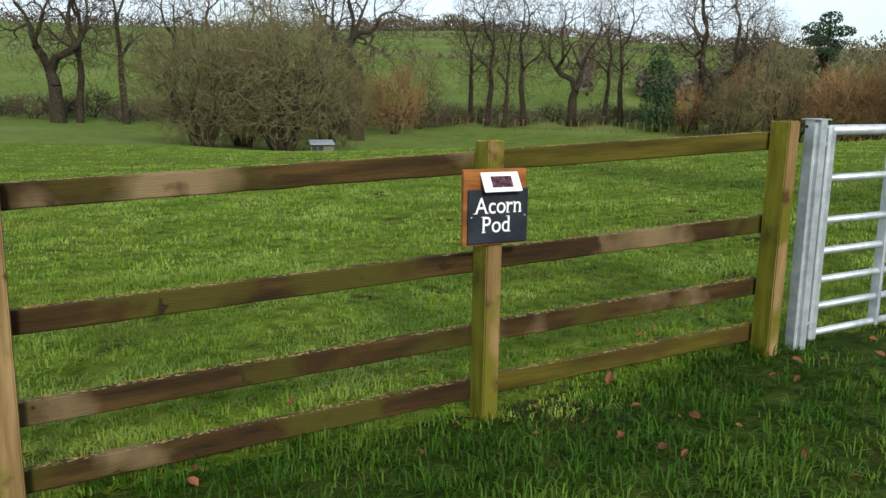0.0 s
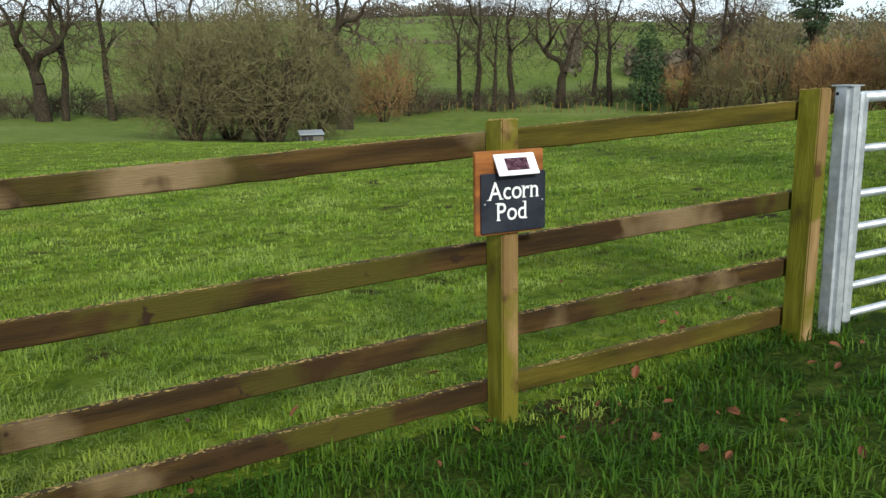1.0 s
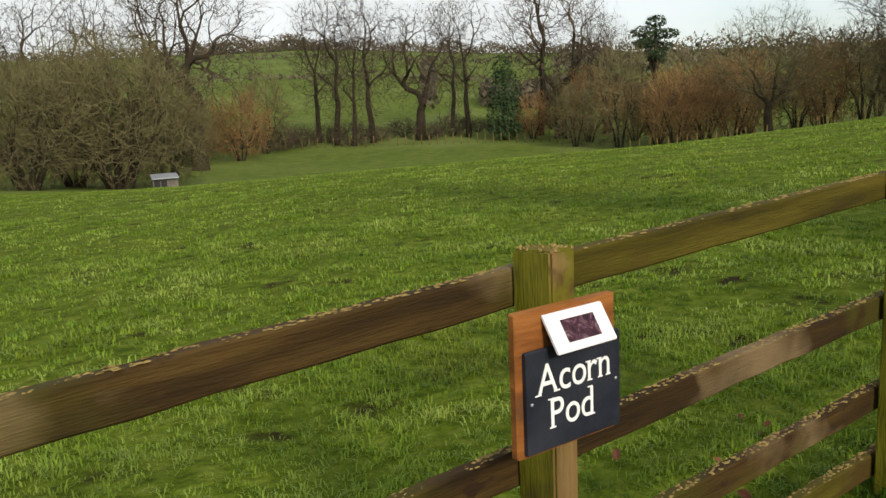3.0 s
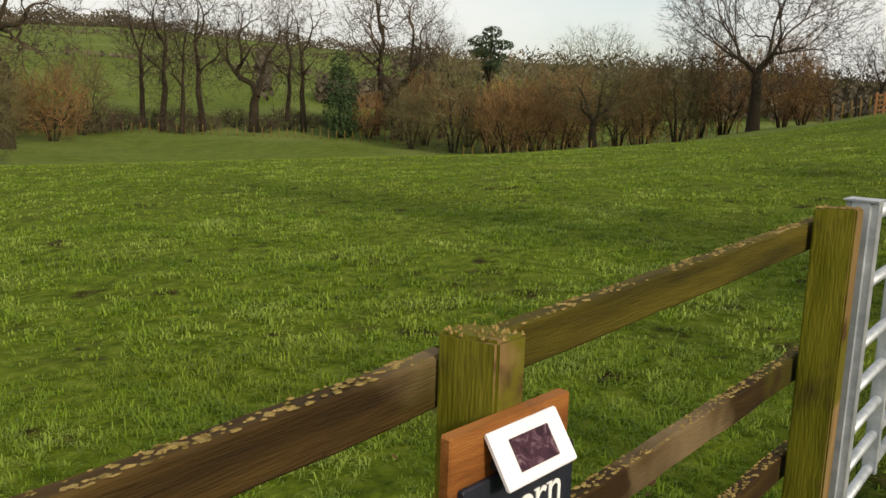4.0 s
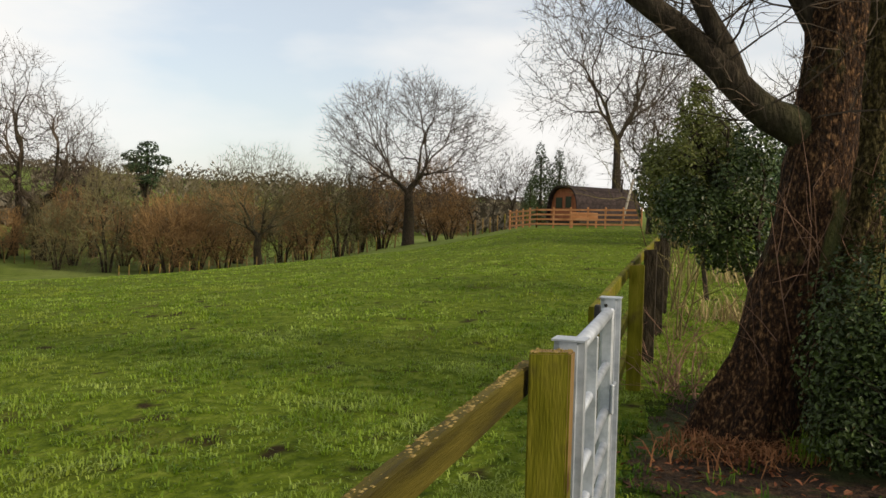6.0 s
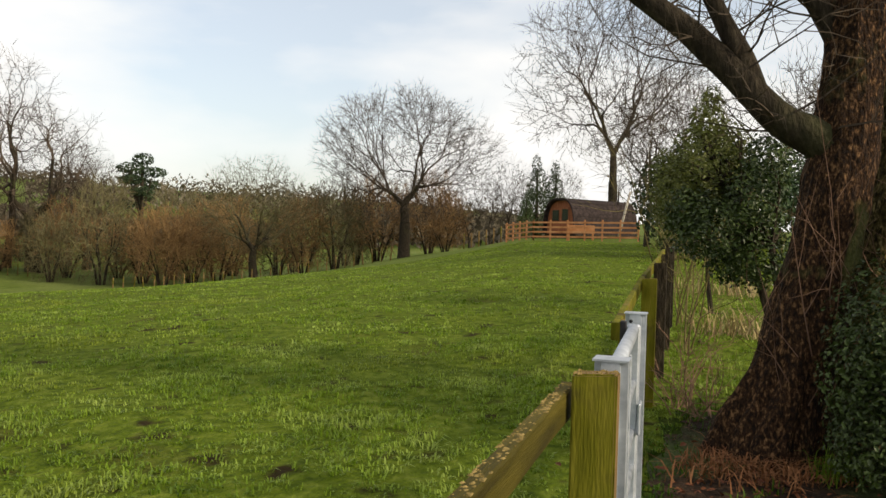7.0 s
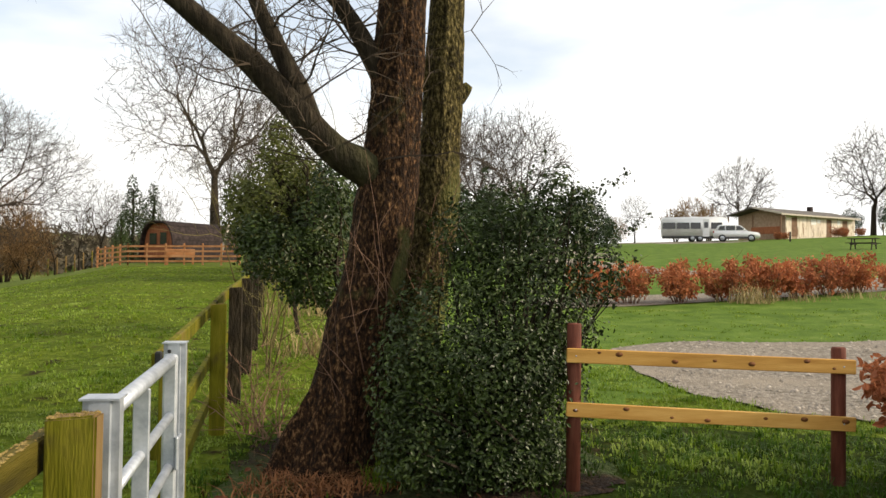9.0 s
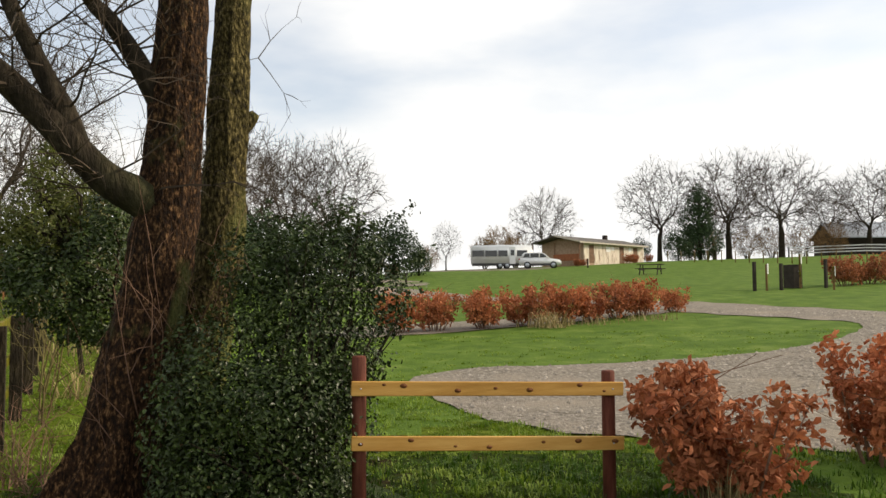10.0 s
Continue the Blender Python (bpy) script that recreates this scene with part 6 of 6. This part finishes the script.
# ---- barn and white railings on the rise ----
barn = thing("barn", Matrix.Translation(bearing(138.0, 140)) @ Matrix.Rotation(radians(-113), 4, "Z"), "dark barn with a pale metal roof on the rise", "building")
part("wall", Geo().box((-5, -3, -1), (16, 4, 2.6)), DARK_WOOD, barn)
part("gable", Geo().prism([(-3.5, 2.6), (4.5, 2.6), (0.5, 5.0)], 0, 0.2, Matrix(((0, 1, 0, -5.15), (1, 0, 0, 0), (0, 0, 1, 0), (0, 0, 0, 1)))), DARK_WOOD, barn)
for s in (0, 1):
    y0, z0 = (-3.6, 2.5) if s == 0 else (4.6, 2.5)
    part("roof_slope", Geo().add([(-5.3, y0, z0), (16.3, y0, z0), (16.3, 0.5, 5.0), (-5.3, 0.5, 5.0), (-5.3, y0, z0 + 0.15), (16.3, y0, z0 + 0.15), (16.3, 0.5, 5.15), (-5.3, 0.5, 5.15)],
                                 [(3, 2, 1, 0), (4, 5, 6, 7), (0, 1, 5, 4), (2, 3, 7, 6), (1, 2, 6, 5), (3, 0, 4, 7)]), GALV, barn)
railings = thing("paddock_fence", Matrix(), "white and dark post-and-rail paddock fence on the rise", "fence")
pts = [Vector(bearing(134.0 + 1.1 * k, 125)) for k in range(12)]
for k, p in enumerate(pts):
    part("post", Geo().box((p.x - 0.08, p.y - 0.08, p.z - 0.4), (p.x + 0.08, p.y + 0.08, p.z + 1.4)), DARK_WOOD, railings)
    if k:
        e = p - pts[k - 1]
        m = Matrix.Translation(pts[k - 1]) @ e.to_track_quat("X", "Z").to_matrix().to_4x4()
        for z in (0.5, 0.9, 1.3):
            part("rail", Geo().box((0, -0.12, z - 0.07), (e.length, -0.085, z + 0.07), m), WHITE_BOARD if k < 6 else DARK_WOOD, railings)

# ---- trees round the pod and the campsite ----
pod_tree = put(bare_tree("ash_tree", "tall bare tree with a fine spreading crown behind the pod", BARK, TWIG_GREY, 91, height=19, crown_r=8.2, fork=4.0, trunk_r=0.36, crown_low=4.5,
                         tips=2600, twig_r=0.016, fan=3), bearing(83.0, 64), 20, 1.06)
young = put(bare_tree("birch_tree", "small bare tree with upright fine branches", BARK, TWIG_GREY, 93, "young trees", height=8, crown_r=2.8, fork=1.2, trunk_r=0.12, crown_low=0.8,
                      tips=500, twig_r=0.012), bearing(76.0, 75), 0, 1.05)
for h, r, size in ((74.8, 78, 0.85), (77.2, 80, 0.9), (79.5, 78, 1.0), (73.4, 82, 0.7), (85.0, 40, 1.1), (86.5, 30, 0.9), (103.0, 75, 0.9), (111.5, 88, 0.7)):
    again(young, bearing(h, r), 50 * h, size)
spiky = evergreen("holly_tree", "upright dark-green holly tree behind the pod", HOLLY, 95, [(0, 0, 2.2, 1.5, 1.5, 2.2), (0.2, 0, 4.6, 0.9, 0.9, 1.6), (0.1, 0.1, 6.2, 0.45, 0.45, 1.2)], 2600, 0.2, ((0, 0, 0), (0, 0, 6), 0.12))
put(spiky, bearing(77.9, 68), 0, 0.95)
again(spiky, bearing(79.2, 69), 100, 0.88)
again(spiky, bearing(77.2, 66), 200, 0.55)
shrub = evergreen("laurel_bush", "rounded dark-green evergreen shrub at the campsite edge", EVERGREEN, 97, [(0, 0, 1.8, 2.2, 2.2, 1.9), (1.3, 0.5, 2.8, 1.3, 1.3, 1.3), (-1.2, -0.3, 2.2, 1.3, 1.3, 1.5), (0.2, 0, 3.6, 1.2, 1.2, 1.2)], 4200, 0.22, ((0, 0, 0), (0, 0, 3), 0.12))
put(shrub, bearing(107.9, 68), 0, 1.1)
for h, r, size in ((104.5, 60, 0.9), (105.8, 66, 0.8), (101.5, 55, 1.0), (99.0, 48, 1.0), (109.6, 72, 0.55), (127.2, 112, 0.9), (124.6, 112, 0.7), (96, 45, 1.0), (93, 40, 1.0), (90, 36, 1.0), (88, 31, 1.0)):
    again(shrub, bearing(h, r), 77 * h, size)
wide = put(bare_tree("oak_tree", "spreading bare tree on the skyline behind the campsite", BARK, TWIG_GREY, 99, "campsite trees", height=11, crown_r=5.2, fork=2.4, trunk_r=0.28, crown_low=1.5,
                     tips=1000, twig_r=0.021, fan=3), bearing(118.3, 106), 0, 0.95)
for h, r, size, tall_ in ((103.8, 84, 1.2, 1.15), (101.0, 80, 1.1, 1.2), (126.0, 118, 1.25, 1.1), (130.4, 122, 1.5, 0.98), (133.6, 124, 1.5, 0.96), (138.6, 134, 1.4, 0.9), (141.5, 128, 1.4, 1.0), (129.5, 135, 1.1, 1.0), (136.3, 138, 1.1, 1.0), (98.5, 75, 1.1, 1.2), (96.0, 66, 1.1, 1.2)):
    again(wide, bearing(h, r), 61 * h, size, tall_)
low_bush = again(thicket, bearing(115.2, 104), 0, 0.7)
tagged(low_bush, "bare twiggy bush on the campsite skyline", "bush", "campsite bushes")
for h, r, size in ((114.2, 106, 0.55), (116.3, 108, 0.6), (110.2, 96, 0.4), (106.5, 92, 0.35), (129.0, 124, 0.6), (131.5, 126, 0.65), (133.0, 127, 0.6), (134.8, 128, 0.6), (128.0, 124, 0.5), (136.5, 126, 0.6)):
    again(low_bush, bearing(h, r), 33 * h, size)
put(evergreen("cypress_tree", "tall olive-green conifer behind the campsite", EVERGREEN, 98, [(0, 0, 2.5, 3.0, 3.0, 2.5), (0.6, 0, 5.2, 2.5, 2.5, 2.2), (-0.5, 0.4, 7.4, 1.8, 1.8, 1.8), (1.2, -0.5, 3.6, 1.8, 1.8, 1.6), (0.3, 0, 9.0, 0.9, 0.9, 1.2), (-1.6, 0.6, 4.4, 1.2, 1.2, 1.3)], 5200, 0.34, ((0, 0, 0), (0, 0, 9), 0.22)), bearing(128.6, 115), 0, 1.0)

# ---- woods on the far hills ----
FAR_WOOD = mat("distant_bare_woodland", [(0.3, (0.06, 0.052, 0.036)), (0.5, (0.105, 0.09, 0.062)), (0.7, (0.155, 0.132, 0.095))], 0.06, 0.95, 0, vary=0.35)


def far_wood(seed, patches, count, size, label):
    rng = random.Random(seed)
    g = Geo()
    for _ in range(count):
        h0, h1, r0, r1, tall_ = rng.choice(patches)
        x, y, z = bearing(rng.uniform(h0, h1), rng.uniform(r0, r1))
        crest = 0.62 + 0.38 * math.sin(x * 0.21) * math.sin(y * 0.17 + x * 0.05)
        c = Vector((x, y, z + tall_ * crest * rng.random() ** 0.8))
        a = rng.random() * 3.1416
        t = Vector((rng.gauss(0, 0.8), rng.gauss(0, 0.8), 1)).normalized() * size * rng.uniform(0.5, 1.2)
        b = Vector((math.cos(a), math.sin(a), 0)) * size * rng.uniform(0.4, 0.9)
        g.add([c - t, c + b * 0.6, c + t, c - b], [(0, 1, 2), (0, 2, 3)])
    ob = new("distant_woodland", mesh_of("distant_woodland", g.v, g.f, FAR_WOOD))
    return tagged(ob, label, "woodland", kind="stuff")


far_wood(1, [(21, 30, 470, 500, 10), (30, 46, 520, 560, 9), (-3, 21, 560, 590, 8)], 15000, 0.9, "dark line of bare trees along the far hilltop")
far_wood(2, [(45, 80, 230, 330, 9), (46, 80, 330, 470, 12), (66, 84, 150, 230, 7), (40, 60, 150, 175, 5)], 19000, 1.0, "bare brown woodland over the far slopes")
far_wood(3, [(5, 45, 205, 209, 2.5), (20, 44, 320, 324, 3), (18.0, 18.8, 150, 320, 2.5), (36, 37, 150, 320, 2.5)], 2200, 0.8, "thin hedgerows dividing the far hillside fields")

# ---- grass blades, fallen leaves and loose stones ----
def inside(poly, x, y):
    """Which of the places lie within an outline."""
    hit = np.zeros(len(x), bool)
    n = len(poly)
    for i in range(n):
        (x0, y0), (x1, y1) = poly[i], poly[(i + 1) % n]
        if y0 != y1:
            cross = ((y0 > y) != (y1 > y)) & (x < (x1 - x0) * (y - y0) / (y1 - y0) + x0)
            hit ^= cross
    return hit


def tri_mesh(name, verts, loops, sizes, material):
    me = bpy.data.meshes.new(name)
    me.vertices.add(len(verts))
    me.vertices.foreach_set("co", verts.astype(np.float32).ravel())
    me.loops.add(len(loops))
    me.loops.foreach_set("vertex_index", loops.astype(np.int32))
    me.polygons.add(len(sizes))
    me.polygons.foreach_set("loop_start", np.concatenate([[0], np.cumsum(sizes)[:-1]]).astype(np.int32))
    me.polygons.foreach_set("loop_total", sizes.astype(np.int32))
    me.materials.append(material)
    me.update(calc_edges=True)
    return me


def turf(seed, rings, label, material=BLADE, verge=False):
    """Tussocky turf. rings: rows of (inner, outer, tussocks per square metre, blades in each, spread, length, half width, first heading, last heading)."""
    r_ = np.random.RandomState(seed)
    out = []
    for r0, r1, per, blades, spread, length, wide, h0, h1 in rings:
        n = int(per * (r1**2 - r0**2) * math.radians(h1 - h0) / 2)
        r = np.sqrt(r_.uniform(r0**2, r1**2, n))
        h = np.radians(r_.uniform(h0, h1, n))
        x, y = CX + r * np.sin(h), CY + r * np.cos(h)
        patch = np.sin(1.7 * x + 1.3 * np.sin(0.9 * y)) * np.sin(2.1 * y + 1.1 * np.sin(1.3 * x)) + 0.6 * np.sin(5.3 * x + 2.0 * y) * np.sin(4.7 * y - 1.9 * x)
        keep = r_.uniform(-2.4, 1.2, n) < patch
        edge = 2.95 + 0.2 * np.sin(2.1 * x)
        keep &= ((y < edge) & (x < 12)) if verge else ((y > edge - 0.15) | (x > 9.2) | ((x > 6.3) & (y < 0.2)))
        keep &= ~inside(PAD, x, y) & ~((np.hypot((x - 6.9) / 1.25, (y - 1.8) / 1.05) < 0.95) & (r_.uniform(0, 1, n) < 0.85))
        x, y, patch = x[keep], y[keep], patch[keep]
        n = len(x)
        size = r_.uniform(0.55, 1.25, n) * (1 + 0.22 * patch)
        k = np.repeat(np.arange(n), blades)
        m = len(k)
        a = r_.uniform(0, 2 * np.pi, m)
        o = spread * np.sqrt(r_.uniform(0, 1, m))
        bx, by = x[k] + np.cos(a) * o, y[k] + np.sin(a) * o
        a = a + r_.normal(0, 0.7, m)
        dx, dy = np.cos(a), np.sin(a)
        ln = length * size[k] * r_.uniform(0.5, 1.2, m)
        lean = np.clip(r_.normal(0.75, 0.42, m), 0.05, 1.6)
        w = wide * r_.uniform(0.6, 1.3, m)
        z = lie(bx, by) - 0.006
        b0 = np.stack([bx - dy * w, by + dx * w, z], 1)
        b1 = np.stack([bx + dy * w, by - dx * w, z], 1)
        mx, my, mz = bx + dx * ln * lean * 0.3, by + dy * ln * lean * 0.3, z + ln * 0.6
        m0 = np.stack([mx - dy * w * 0.8, my + dx * w * 0.8, mz], 1)
        m1 = np.stack([mx + dy * w * 0.8, my - dx * w * 0.8, mz], 1)
        t = np.stack([bx + dx * ln * lean, by + dy * ln * lean, z + ln * (1.0 - 0.42 * lean)], 1)
        out.append(np.stack([b0, b1, m1, m0, t], 1).reshape(-1, 3))
    v = np.concatenate(out)
    n = len(v) // 5
    base = (np.arange(n) * 5)[:, None]
    loops = np.concatenate([base + np.array([0, 1, 2, 3]), base + np.array([3, 2, 4])], 1).ravel()
    ob = new("grass", tri_mesh("grass", v, loops, np.tile([4, 3], n), material))
    return tagged(ob, label, "grass", kind="stuff")


turf(3, ((0.7, 5.0, 380, 11, 0.045, 0.052, 0.0033, -55, 92), (5.0, 11.0, 120, 9, 0.07, 0.058, 0.006, -22, 142), (11.0, 22.0, 34, 8, 0.13, 0.055, 0.011, -12, 98), (22.0, 46.0, 9, 7, 0.24, 0.055, 0.017, -8, 92), (11.0, 20.0, 14, 7, 0.1, 0.04, 0.01, 98, 142)), "short tufted green pasture grass")
turf(4, ((0.05, 3.2, 220, 11, 0.055, 0.085, 0.0032, -95, 180), (3.2, 8.0, 120, 10, 0.06, 0.085, 0.0045, 75, 165), (0.05, 4.0, 40, 8, 0.08, 0.085, 0.008, 180, 265)), "long lush green grass along the path side of the fence, darkened for shade", LUSH_SHADED, True)

OLD_LEAF = mat("fallen_brown_leaves", [(0.3, (0.07, 0.022, 0.01)), (0.7, (0.19, 0.072, 0.034))], 3, 0.7, 0, vary=0.45)
rng = random.Random(33)
g = Geo()
for k in range(280):
    if k < 60:
        x, y = rng.uniform(-0.3, 4.2), rng.gauss(2.75, 0.55)
    elif k < 95:
        x, y = rng.uniform(2.0, 5.5), rng.uniform(0.6, 2.6)
    else:
        x, y = rng.gauss(6.6, 0.6), rng.gauss(2.1, 0.5)
    z = float(lie(x, y)) + rng.uniform(0.02, 0.05)
    n = Vector((rng.gauss(0, 0.4), rng.gauss(0, 0.4), 1)).normalized()
    t = n.orthogonal().normalized()
    a = rng.random() * 6.283
    t = t * math.cos(a) + n.cross(t) * math.sin(a)
    b = n.cross(t)
    s = rng.uniform(0.018, 0.038)
    c = Vector((x, y, z))
    g.add([c - t * s, c - t * s * 0.2 + b * s * 0.55 + n * s * 0.25, c + t * s * 0.6 + b * s * 0.4 + n * s * 0.2, c + t * s, c + t * s * 0.6 - b * s * 0.4 + n * s * 0.2, c - t * s * 0.2 - b * s * 0.55 + n * s * 0.25],
          [(0, 1, 2, 3), (0, 3, 4, 5)])
tagged(new("fallen_leaves", mesh_of("fallen_leaves", g.v, g.f, OLD_LEAF)), "scattered fallen brown leaves in the grass", "leaves", kind="stuff")

r_ = np.random.RandomState(5)
n = 26000
sx, sy = r_.uniform(6.3, 21, n), r_.uniform(-16.5, -1.7, n)
near = r_.uniform(0, 1, n) < np.clip(9.0 / np.hypot(sx - CX, sy - CY), 0, 1) ** 2
ok = inside(PAD, sx, sy) & near
sx, sy = sx[ok], sy[ok]
sz = lie(sx, sy) + 0.016
ss = r_.uniform(0.008, 0.022, len(sx)) * (1 + np.hypot(sx - CX, sy - CY) / 18)
oct_v = np.array([(1, 0, 0), (0, 1, 0), (-1, 0, 0), (0, -1, 0), (0, 0, 0.75)], float)
turn = r_.uniform(0, 6.28, len(sx))
jit = r_.uniform(0.6, 1.3, (len(sx), 5, 1))
pts = oct_v[None] * jit
c, s = np.cos(turn)[:, None], np.sin(turn)[:, None]
rot = np.stack([pts[:, :, 0] * c - pts[:, :, 1] * s, pts[:, :, 0] * s + pts[:, :, 1] * c, pts[:, :, 2]], 2) * ss[:, None, None]
v = (rot + np.stack([sx, sy, sz], 1)[:, None]).reshape(-1, 3)
base = (np.arange(len(sx)) * 5)[:, None]
loops = np.concatenate([base + np.array(f) for f in ((0, 1, 4), (1, 2, 4), (2, 3, 4), (3, 0, 4))], 1).ravel()
tagged(new("gravel_stones", tri_mesh("gravel_stones", v, loops, np.full(len(sx) * 4, 3), STONE)), "loose pale gravel stones on the parking pad", "gravel", kind="stuff")
